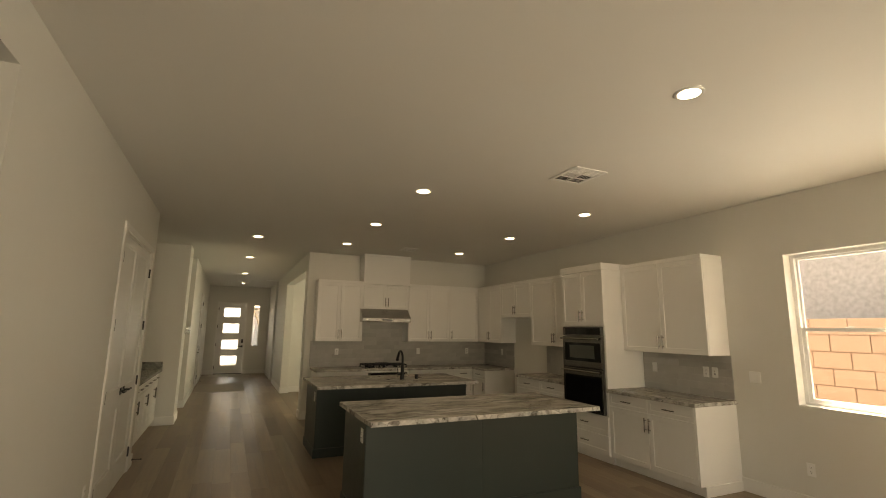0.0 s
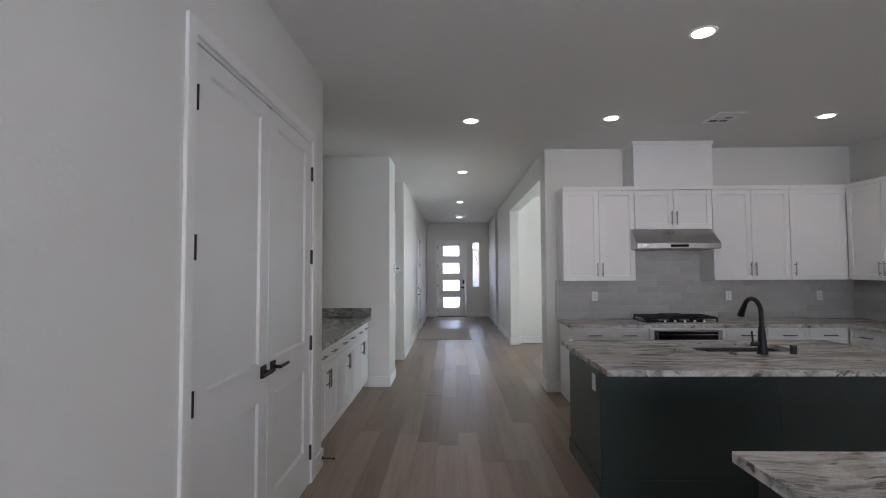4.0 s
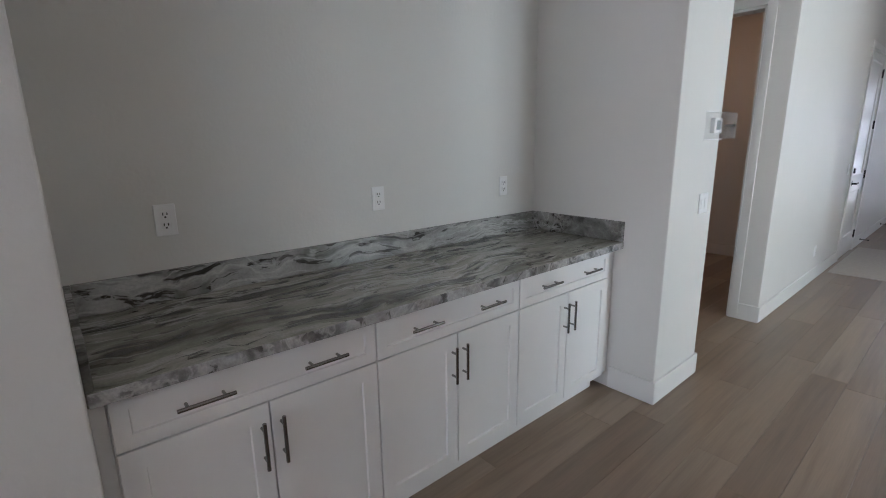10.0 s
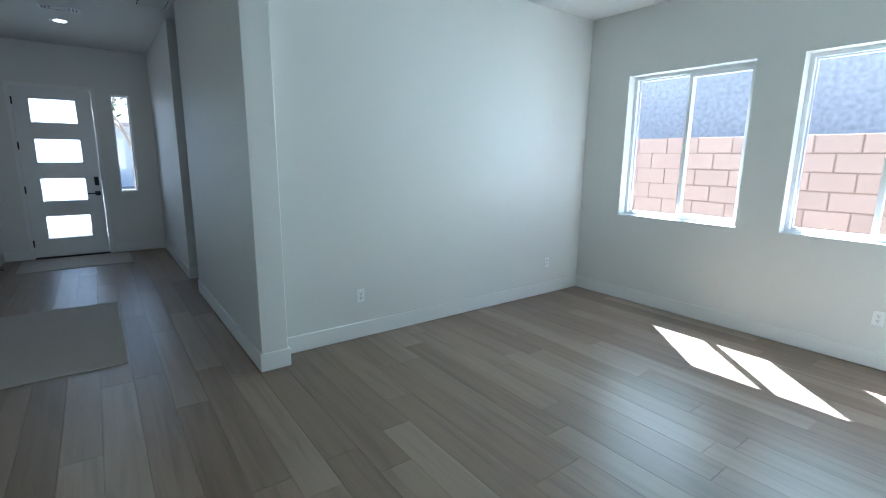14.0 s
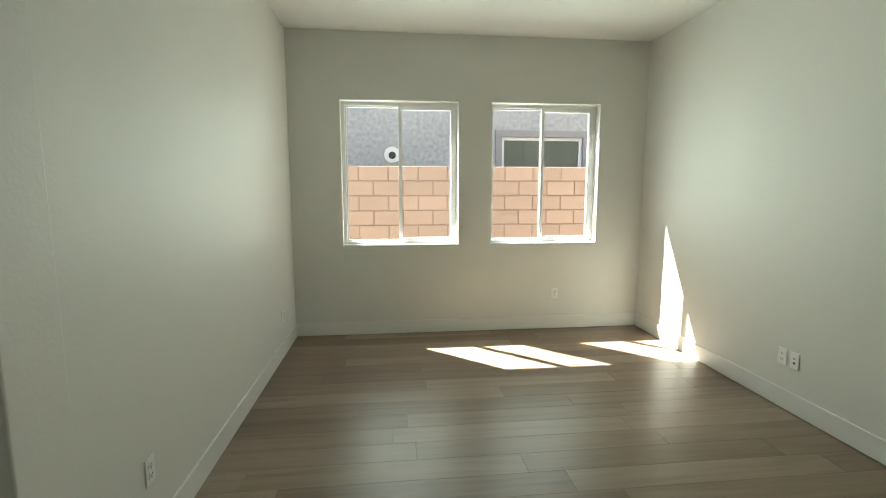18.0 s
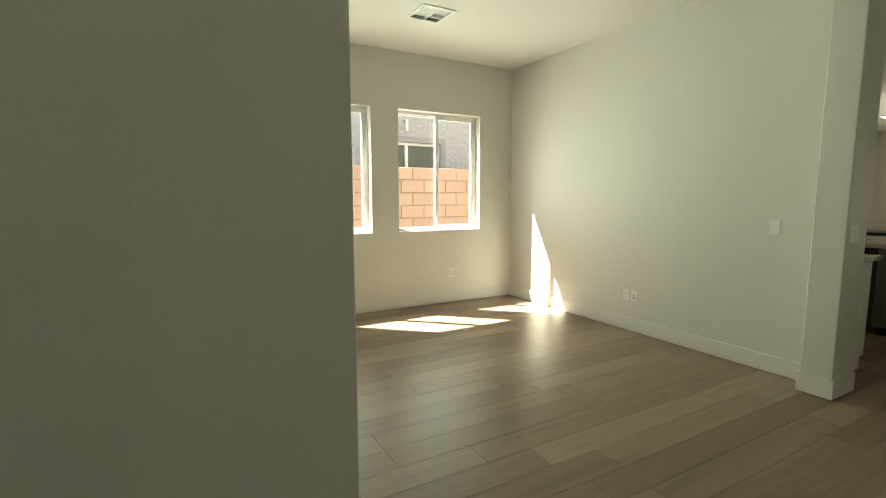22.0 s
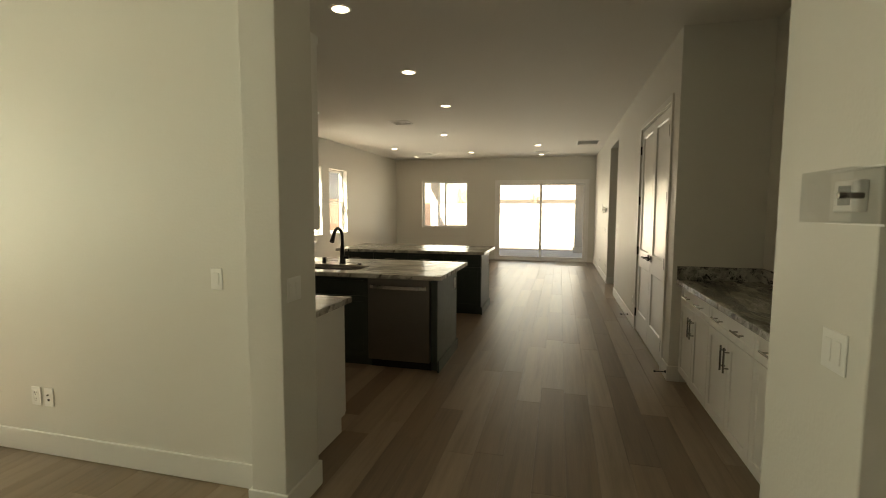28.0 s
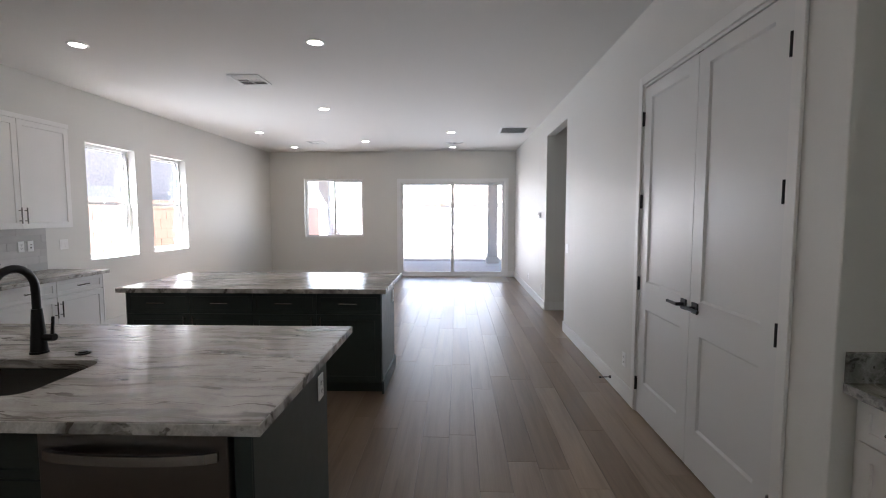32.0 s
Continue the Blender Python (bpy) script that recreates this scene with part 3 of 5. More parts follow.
by(RS, HE + 0.19 + BASE_T, EX - BASE_T, 1)
bx(HE + 0.19, RS, J0, 1)
by(J0, HE - BASE_T, HE + 0.19 + BASE_T, 1)
bx(HE, NY, J0, -1)
by(NY, HE - BASE_T, 1.618, -1)
bx(EX, SY, -1.005, -1)
bx(EX, 2.305, 3.375, -1)
by(SY, 2.13, EX - BASE_T, 1)
by(SY, WX + BASE_T, -0.59, 1)
by(-3.33, -4.2, WX, 1)
by(-2.0, -4.2, WX, -1)
bx(-2.5, VN + 0.12, 8.95, 1)
by(8.95, -2.5 + BASE_T, HW - 0.134, -1)
by(VN + 0.12, -2.5 + BASE_T, -1.59, 1)
bx(HW - 0.12, 7.7, 8.95, -1)
bx(2.9, 8.52, HEND, -1)

# ---- kitchen cabinets ----
UZ0, UZ1 = 1.39, 2.465          # wall cabinets, bottom and top
BZ = 0.875                      # base cabinets, top


def two_doors(W, za, zb, low=True, inset=0.0):
    """A pair of doors with upright pulls where they meet."""
    hz = (za + 0.13) if low else (zb - 0.13)
    mid = W / 2
    return [("door", inset, mid, za, zb, [(mid - 0.03, hz, True)]), ("door", mid, W - inset, za, zb, [(mid + 0.03, hz, True)])]


def wall_cabinet(label, m, W, D, z0=UZ0, z1=UZ1, single=False, crown=0.045):
    fr = [("door", 0, W, z0, z1, [(0.035, z0 + 0.13, True)])] if single else two_doors(W, z0, z1)
    return cabinet("wall_cabinet", label, "cabinet", m, W, D, z0, z1, fr, crown=crown, group="white kitchen wall cabinets")


WHITE_UP = "white painted shaker wall cabinet with two doors and nickel pulls"
UY = 4.2                        # front of the north wall cabinets
wall_cabinet(WHITE_UP, pose(1.605, UY, 0), 0.85, NY - UY)
cabinet("hood_cabinet", "short white shaker cabinet above the steel range hood", "cabinet", pose(2.457, UY, 0), 0.911, NY - UY, 2.0, UZ1, two_doors(0.911, 2.0, UZ1), group="white kitchen wall cabinets")
chase = thing("hood_chase", "plain white boxed hood chase rising to the ceiling", "hood chase", pose(2.447, UY - 0.02, 0))
part("box", B(0, 0, UZ1 + 0.002, 0.93, NY - UY + 0.02, CH - 0.045), CAB, chase)
part("top_trim", B(-0.012, -0.012, CH - 0.045, 0.942, NY - UY + 0.02, CH - 0.002, bevel=0.003), CAB, chase)
wall_cabinet(WHITE_UP, pose(3.37, UY, 0), 0.9, NY - UY)
wall_cabinet("white painted shaker wall cabinet with one door beside the corner", pose(4.272, UY, 0), 0.655, NY - UY, single=True)


def e_side(y, x):
    return pose(x, y, 0, 0, 0, -90)


wall_cabinet("white shaker corner wall cabinet with two narrow doors", e_side(UY - 0.002, 4.93), 0.89, EX - 4.93)
wall_cabinet("short white shaker cabinet over the empty refrigerator space", e_side(3.306, 4.93), 0.985, EX - 4.93, z0=1.87)
wall_cabinet(WHITE_UP, e_side(2.319, 4.93), 1.265, EX - 4.93)
wall_cabinet("wide white shaker wall cabinet beside the oven tower", e_side(0.216, 4.92), 1.2, EX - 4.92)

# base cabinets along the north wall
D_N = NY - 3.86
DR0 = 0.715


def base_fronts(W, drawers, pulls=1, za=0.105):
    """Drawers across the top and doors below."""
    fr = []
    step = W / drawers
    for k in range(drawers):
        u0 = k * step
        hs = [(u0 + step * (j + 1) / (pulls + 1), (DR0 + BZ) / 2, False) for j in range(pulls)] if pulls == 1 else [(u0 + step * 0.28, (DR0 + BZ) / 2, False), (u0 + step * 0.74, (DR0 + BZ) / 2, False)]
        fr.append(("drawer", u0, u0 + step, DR0, BZ, hs))
    return fr


def pair_low(W, za=0.105, zb=DR0):
    return two_doors(W, za, zb, low=False)


cabinet("base_cabinet", "white shaker base cabinet with one wide drawer over two doors", "cabinet", pose(1.62, 3.86, 0), 0.83, D_N, 0, BZ, base_fronts(0.83, 1, 2) + pair_low(0.83), toe=0.1, group="white kitchen base cabinets")
cabinet("microwave_cabinet", "white base cabinet that holds the microwave drawer under the cooktop", "cabinet", pose(2.452, 3.86, 0), 0.84, D_N, 0, 0.45, [("drawer", 0, 0.84, 0.105, 0.44, [(0.42, 0.36, False)])], toe=0.1, group="white kitchen base cabinets")
mw = thing("built_in_microwave", "stainless microwave drawer with a black glass window", "microwave", pose(2.452, 3.86, 0))
part("case", B(0.005, 0.0, 0.455, 0.835, D_N - 0.02, BZ - 0.005), CAB, mw)
part("front", B(0.05, -0.022, 0.475, 0.79, -0.001, 0.85, bevel=0.004), STEEL, mw)
part("window", B(0.1, -0.026, 0.56, 0.74, -0.0225, 0.8, bevel=0.001), BGLASS, mw)
part("control_strip", B(0.1, -0.027, 0.808, 0.74, -0.0225, 0.838), BGLASS, mw, "black touch strip")
cabinet("base_cabinet", "white shaker base cabinet with drawers over doors beside the cooktop", "cabinet", pose(3.294, 3.86, 0), 0.894, D_N, 0, BZ, base_fronts(0.894, 2) + pair_low(0.894), toe=0.1, group="white kitchen base cabinets")
cabinet("base_cabinet", "narrow white shaker drawer base beside the corner", "cabinet", pose(4.19, 3.86, 0), 0.425, D_N, 0, BZ, base_fronts(0.425, 1) + [("drawer", 0, 0.425, 0.41, DR0, [(0.21, 0.56, False)]), ("drawer", 0, 0.425, 0.105, 0.41, [(0.21, 0.26, False)])], toe=0.1, group="white kitchen base cabinets")
D_E = EX - 4.62
cabinet("base_cabinet", "white shaker corner base cabinet beside the refrigerator space", "cabinet", e_side(3.858, 4.62), 0.48, D_E, 0, BZ, base_fronts(0.48, 1) + [("door", 0, 0.48, 0.105, DR0, [(0.44, 0.58, True)])], toe=0.1, group="white kitchen base cabinets")
cabinet("base_cabinet", "white shaker base cabinet between refrigerator space and oven tower", "cabinet", e_side(2.3, 4.62), 1.246, D_E, 0, BZ, base_fronts(1.246, 2) + pair_low(1.246), toe=0.1, group="white kitchen base cabinets")
cabinet("base_cabinet", "wide white shaker base cabinet with two drawers over two doors", "cabinet", e_side(0.214, 4.62), 1.2, D_E, 0, BZ, base_fronts(1.2, 2) + pair_low(1.2), toe=0.1, group="white kitchen base cabinets")
side = thing("end_panel", "white painted end panel closing the base cabinets", "end panel", pose(4.62, -0.988, 0))
part("panel", B(0.0, -0.018, 0.1, D_E, 0, BZ, bevel=0.001), CAB, side)
part("plinth", B(0.06, -0.03, 0.0, D_E - 0.015, 0, 0.1, bevel=0.001), CAB, side)

# oven tower
tower = thing("oven_tower", "tall white shaker oven cabinet with two upper doors and low drawers", "cabinet", e_side(1.05, 4.6), "white kitchen base cabinets")
TW, TD = 0.83, EX - 4.6
for u in (0, TW - 0.035):
    part("side_panel", B(u, 0.021, 0.1, u + 0.035, TD, 2.443), CAB, tower)
part("upper_box", B(0.0355, 0.0225, 1.70, TW - 0.0355, TD - 0.001, 2.442), CAB, tower)
part("lower_box", B(0.0355, 0.0225, 0.101, TW - 0.0355, TD - 0.001, 0.575), CAB, tower)
part("back_panel", B(0.0355, TD - 0.02, 0.5755, TW - 0.0355, TD - 0.001, 1.6995), CAB, tower)
part("plinth", B(0.001, 0.075, 0, TW - 0.001, TD, 0.0995), CAB, tower)
for kind, u0, u1, za, zb, hs in two_doors(TW, 1.71, 2.44) + [("drawer", 0, TW, 0.345, 0.57, [(TW * 0.5, 0.46, False)]), ("drawer", 0, TW, 0.105, 0.34, [(TW * 0.5, 0.23, False)])]:
    p = part("door" if kind == "door" else "drawer_front", panel_front(u0 + 0.002, u1 - 0.002, za + 0.002, zb - 0.002), CAB, tower)
    for u, z, upright in hs:
        pull(p, u, z, upright)
part("crown", B(-0.002, -0.012, 2.4435, TW + 0.002, TD - 0.001, 2.535, bevel=0.003), CAB, tower)
oven = thing("double_oven", "stainless wall oven with microwave above and black glass doors", "oven", e_side(1.05, 4.6))
part("case", B(0.04, 0.0, 0.58, TW - 0.04, TD - 0.03, 1.695), DSTEEL, oven)
part("control_panel", B(0.03, -0.022, 1.575, TW - 0.03, -0.001, 1.69, bevel=0.003), OVENST, oven, "stainless control panel surround")
part("display", B(0.085, -0.025, 1.588, TW - 0.06, -0.0225, 1.678), BGLASS, oven, "black glass display strip")
for za, zb, w0, w1, inner in ((1.155, 1.565, 1.235, 1.478, True), (0.585, 1.14, 0.635, 1.05, False)):
    d = part("oven_door", B(0.03, -0.03, za, TW - 0.03, -0.001, zb, bevel=0.004), OVENST, oven, "stainless oven door")
    part("glass", B(0.08, -0.033, w0, TW - 0.055, -0.0305, w1, bevel=0.0008), BGLASS, d, "black oven window")
    # lighter plate: the window's reflection in the mesh, put in as colour
    if inner:
        part("screen", B(0.18, -0.0342, w0 + 0.04, TW - 0.16, -0.0332, w1 - 0.035), mat("mesh_reflection", (0.12, 0.125, 0.12), 0.3, 0.4, vary=0.1, scale=90), d, "window mesh plate, greyed for the reflected window")
    bm = bmesh.new()
    rod(bm, (0.045, -0.075, zb - 0.03), (TW - 0.045, -0.075, zb - 0.03), 0.0125, 14)
    for u in (0.085, TW - 0.085):
        rod(bm, (u, -0.03, zb - 0.03), (u, -0.075, zb - 0.03), 0.009, 10)
    part("handle", bm, STEEL, d, "round steel door handle", True)
part("trim_strip", B(0.03, -0.02, 1.1415, TW - 0.03, -0.001, 1.1535), BLACK, oven, "dark gap strip between the doors")



# ---- stone worktops ----
def slab(name, label, pts, z0, z1, material, hole=None, edges_of=(), edge_stone=None):
    """A stone slab over an outline, eased at its edges, with one rounded hole if wanted."""
    bm = bmesh.new()
    vs = [bm.verts.new((x, y, z1)) for x, y in pts]
    edges = [bm.edges.new((vs[i], vs[(i + 1) % len(vs)])) for i in range(len(vs))]
    if hole:
        hv = [bm.verts.new((x, y, z1)) for x, y in hole]
        edges += [bm.edges.new((hv[i], hv[(i + 1) % len(hv)])) for i in range(len(hv))]
    bmesh.ops.triangle_fill(bm, edges=edges, use_beauty=True)
    bmesh.ops.recalc_face_normals(bm, faces=bm.faces)
    r = bmesh.ops.extrude_face_region(bm, geom=list(bm.faces))
    down = [v for v in r["geom"] if isinstance(v, bmesh.types.BMVert)]
    bmesh.ops.translate(bm, vec=(0, 0, z0 - z1), verts=down)
    sharp = [e for e in bm.edges if len(e.link_faces) == 2 and e.calc_face_angle(0) > 0.9]
    bmesh.ops.bevel(bm, geom=sharp, offset=0.004, segments=2, affect="EDGES", profile=0.5)
    ob = thing(name, label, "countertop")
    part("top", bm, material, ob)
    p = 0.003
    for k in edges_of:
        (xa, ya), (xb, yb) = pts[k], pts[(k + 1) % len(pts)]
        if abs(ya - yb) < 1e-6:
            c = (min(xa, xb) - p, ya - p, max(xa, xb) + p, ya + p)
        else:
            c = (xa - p, min(ya, yb) + p + 0.0002, xa + p, max(ya, yb) - p - 0.0002)
        part("edge", B(c[0], c[1], z0 + 0.0012, c[2], c[3], z1 - 0.0022, bevel=0.0015), edge_stone or material, ob, "paler stone edge with dark flecks")
    return ob


def rounded(x0, y0, x1, y1, r, n=6):
    pts = []
    for cx, cy, a in ((x1 - r, y1 - r, 0), (x0 + r, y1 - r, 90), (x0 + r, y0 + r, 180), (x1 - r, y0 + r, 270)):
        for k in range(n + 1):
            b = radians(a + 90 * k / n)
            pts.append((cx + r * math.cos(b), cy + r * math.sin(b)))
    return pts


CZ0, CZ1 = 0.876, 0.916
slab("countertop", "grey veined stone worktop in an L along the kitchen corner", [(1.585, 3.835), (4.585, 3.835), (4.585, 3.355), (EX - 0.012, 3.355), (EX - 0.012, NY - 0.012), (1.585, NY - 0.012)], CZ0, CZ1, STONE, edges_of=(0, 1, 2, 5), edge_stone=STONE_E)
slab("countertop", "grey veined stone worktop beside the oven tower", [(4.585, 1.052), (EX - 0.012, 1.052), (EX - 0.012, 2.325), (4.585, 2.325)], CZ0, CZ1, STONE_Y, edges_of=(2, 3), edge_stone=STONE_E)
slab("countertop", "grey veined stone worktop on the end base cabinet", [(4.575, -1.035), (EX - 0.012, -1.035), (EX - 0.012, 0.216), (4.575, 0.216)], CZ0, CZ1, STONE_Y, edges_of=(0, 3), edge_stone=STONE_E)
slab("island_countertop", "grey veined stone top with rough dark veins on the seating island", [(1.235, -0.825), (3.515, -0.825), (3.515, 0.28), (1.235, 0.28)], CZ0, CZ1, STONE, edges_of=(0, 1, 2, 3), edge_stone=STONE_E)
SINK = (2.14, 2.17, 2.88, 2.56)
slab("island_countertop", "grey veined stone top with an undermount sink cutout", [(1.228, 1.54), (3.47, 1.54), (3.47, 2.745), (1.228, 2.745)], CZ0, CZ1, STONE, rounded(*SINK, 0.07), edges_of=(0, 1, 2, 3), edge_stone=STONE_E)


# ---- islands ----
def island(label, x0, x1, ys, yn, fronts, split, m_north):
    ob = thing("kitchen_island", label, "kitchen island", pose(x0, ys, 0))
    W, D = x1 - x0, yn - ys
    bm = bmesh.new()
    box(bm, 0.0, 0.0, 0.0, W, D - 0.075, 0.1)
    if fronts:
        box(bm, 0.0, 0.0, 0.1, W, D - 0.021, BZ)
    part("body", bm, GREEN, ob)
    for a, b in ((-0.004, split - 0.0015), (split + 0.0015, W + 0.004)):
        part("back_panel", B(a, -0.006, 0.005, b, -0.0005, BZ, bevel=0.0012), GREEN, ob)
    for u in (-0.006, W + 0.0005):
        part("side_panel", B(u, -0.002, 0.005, u + 0.0055, D - 0.003, BZ, bevel=0.001), GREEN, ob)
    part("plinth", B(-0.02, -0.02, 0.003, W + 0.02, -0.0065, 0.115, bevel=0.002), GREEN, ob)
    for u in (-0.02, W + 0.0065):
        part("plinth", B(u, -0.006, 0.003, u + 0.0135, D - 0.004, 0.115, bevel=0.002), GREEN, ob)
    return ob


isl1 = island("dark green-grey seating island with flat back panels and drawers behind", 1.285, 3.47, -0.53, 0.225, True, 1.09, None)
isl2 = island("dark green-grey sink island with panelled ends", 1.285, 3.44, 1.87, 2.68, False, 1.2, None)
I1N = pose(3.47 - 1.285, 0.225 + 0.53, 0, 0, 0, 180)


def island_fronts(parent, m, fronts):
    """Fronts on an island's north face, as parts of it."""
    for kind, u0, u1, za, zb, hs in fronts:
        bm = panel_front(u0 + 0.0025, u1 - 0.0025, za + 0.002, zb - 0.002, rail=0.05 if kind == "door" else 0.03, depth=0.006)
        bmesh.ops.transform(bm, matrix=m, verts=bm.verts)
        p = part("door" if kind == "door" else "drawer_front", bm, GREEN, parent)
        for u, z, upright in hs:
            h = pull(p, u, z, upright, 0.15, STEEL)
            h.data.transform(m)


W1 = 3.47 - 1.285
s1 = W1 / 4
island_fronts(isl1, I1N, [("drawer", k * s1, (k + 1) * s1, 0.69, BZ - 0.004, [((k + 0.5) * s1, 0.785, False)]) for k in range(4)] + [("door", k * s1, (k + 1) * s1, 0.105, 0.69, [((k + (0.93 if k % 2 == 0 else 0.07)) * s1, 0.6, True)]) for k in range(4)])

# sink island: shell round the dishwasher and the sink
W2, D2 = 3.44 - 1.285, 2.68 - 1.87
bm = bmesh.new()
box(bm, 0.0, 0.0, 0.1, 0.055, D2 - 0.003, BZ)
box(bm, 0.665, 0.0, 0.1, 0.683, D2 - 0.021, BZ)
box(bm, 0.055, 0.0, 0.1, W2, 0.02, BZ)
box(bm, 0.683, 0.02, 0.1, W2, D2 - 0.021, 0.62)
box(bm, 1.78, 0.02, 0.62, W2, D2 - 0.021, BZ)
box(bm, 0.683, D2 - 0.04, 0.62, 1.78, D2 - 0.021, BZ)
part("carcass", bm, GREEN, isl2)
I2N = pose(W2, D2, 0, 0, 0, 180)
u_dw = W2 - 0.674
island_fronts(isl2, I2N, [("drawer", 0.0, 0.375, 0.69, BZ - 0.004, [(0.19, 0.785, False)]), ("drawer", 0.0, 0.375, 0.4, 0.69, [(0.19, 0.62, False)]), ("drawer", 0.0, 0.375, 0.105, 0.4, [(0.19, 0.33, False)]), ("drawer", 0.375, 0.93, 0.69, BZ - 0.004, []), ("drawer", 0.93, u_dw, 0.69, BZ - 0.004, []), ("door", 0.375, 0.93, 0.105, 0.69, [(0.9, 0.6, True)]), ("door", 0.93, u_dw, 0.105, 0.69, [(0.96, 0.6, True)])])

dw = thing("dishwasher", "stainless steel dishwasher with a bowed bar handle, in the island", "dishwasher", pose(1.955, 2.68, 0, 0, 0, 180))
DW = 0.61
part("tub", B(0.006, 0.02, 0.1, DW - 0.006, 0.6, 0.868), DSTEEL, dw)
part("door", B(0.004, -0.022, 0.095, DW - 0.004, 0.018, 0.868, bevel=0.004, seg=2), DSTEEL, dw, "brushed stainless door")
part("toe_kick", B(0.006, 0.06, 0.002, DW - 0.006, 0.1, 0.095), BLACK, dw)
bm = bmesh.new()
bow = [(0.03 + 0.55 * k / 16, -0.028 - 0.034 * math.sin(math.pi * k / 16) ** 0.55) for k in range(17)]
rows = [[bm.verts.new((x, y + dy, z)) for x, y in bow] for dy, z in ((-0.007, 0.778), (-0.007, 0.808), (0.005, 0.808), (0.005, 0.778))]
for a, b in zip(rows, rows[1:] + rows[:1]):
    for k in range(16):
        bm.faces.new((a[k], a[k + 1], b[k + 1], b[k]))
bm.faces.new([r[0] for r in rows])
bm.faces.new([r[-1] for r in rows][::-1])
for x in (0.03, 0.563):
    box(bm, x, -0.026, 0.78, x + 0.017, -0.0215, 0.806)
bmesh.ops.recalc_face_normals(bm, faces=bm.faces)
part("handle", bm, STEEL, dw, "bowed steel handle")
part("badge", B(0.055, -0.0235, 0.835, 0.12, -0.0221, 0.848), DSTEEL, dw)

# sink, tap and its small fittings
sk = thing("kitchen_sink", "undermount stainless sink bowl with rounded corners", "sink")
bm = bmesh.new()
x0, y0, x1, y1 = SINK
rings = [(rounded(x0 - 0.02, y0 - 0.02, x1 + 0.02, y1 + 0.02, 0.085), CZ0 - 0.001), (rounded(x0 + 0.004, y0 + 0.004, x1 - 0.004, y1 - 0.004, 0.068), CZ0 - 0.001), (rounded(x0 + 0.012, y0 + 0.012, x1 - 0.012, y1 - 0.012, 0.06), CZ0 - 0.18), (rounded(x0 + 0.05, y0 + 0.05, x1 - 0.05, y1 - 0.05, 0.05), CZ0 - 0.21), (rounded(x0 + 0.33, y0 + 0.15, x1 - 0.33, y1 - 0.15, 0.03), CZ0 - 0.215)]
loops = [[bm.verts.new((x, y, z)) for x, y in pts] for pts, z in rings]
for a, b in zip(loops, loops[1:]):
    for k in range(len(a)):
        bm.faces.new((a[k], a[(k + 1) % len(a)], b[(k + 1) % len(b)], b[k]))
bm.faces.new(loops[-1])
part("bowl", bm, STEEL, sk, "", True)
part("drain", rod(bmesh.new(), ((x0 + x1) / 2, (y0 + y1) / 2, CZ0 - 0.214), ((x0 + x1) / 2, (y0 + y1) / 2, CZ0 - 0.209), 0.045, 20), DSTEEL, sk, "", True)

FX, FY = 2.515, 2.075
tap = thing("kitchen_faucet", "matte black gooseneck pull-down kitchen faucet behind the sink", "faucet", pose(FX, FY, CZ1))
bm = bmesh.new()
rod(bm, (0, 0, 0.0), (0, 0, 0.010), 0.036, 28)
rod(bm, (0, 0, 0.010), (0, 0, 0.2), 0.033, 24, 0.020)
part("base", bm, BLACK, tap, "", True)
arc = [(0, 0, 0.19 + 0.02 * k) for k in range(5)] + [(0, 0.1 - 0.1 * math.cos(a), 0.29 + 0.1 * math.sin(a)) for a in [math.pi * k / 14 for k in range(1, 13)]]
part("neck", tube(bmesh.new(), arc, 0.0165, 16), BLACK, tap, "", True)
e0, e1 = Vector(arc[-1]), (Vector(arc[-1]) - Vector(arc[-2])).normalized()
part("spray_head", rod(bmesh.new(), e0 - e1 * 0.01, e0 + e1 * 0.095, 0.0175, 18, 0.025), BLACK, tap, "", True)
bm = bmesh.new()
rod(bm, (-0.015, 0, 0.07), (-0.075, 0, 0.072), 0.0165, 16)
rod(bm, (-0.064, 0, 0.08), (-0.072, 0, 0.165), 0.0075, 12, 0.006)
part("lever", bm, BLACK, tap, "", True)
ag = thing("air_gap_cap", "short black air gap cylinder on the worktop", "air gap", pose(2.735, 2.075, CZ1))
part("body", rod(bmesh.new(), (0, 0, 0), (0, 0, 0.055), 0.022, 20), BLACK, ag, "", True)
part("cap", rod(bmesh.new(), (0, 0, 0.056), (0, 0, 0.064), 0.0235, 20), BLACK, ag, "", True)
sd = thing("disposal_button", "low black sink button set in the worktop", "button", pose(2.31, 2.08, CZ1))
part("rim", rod(bmesh.new(), (0, 0, 0), (0, 0, 0.006), 0.03, 24), BLACK, sd, "", True)
part("button", rod(bmesh.new(), (0, 0, 0.006), (0, 0, 0.011), 0.018, 20), BLACK, sd, "", True)

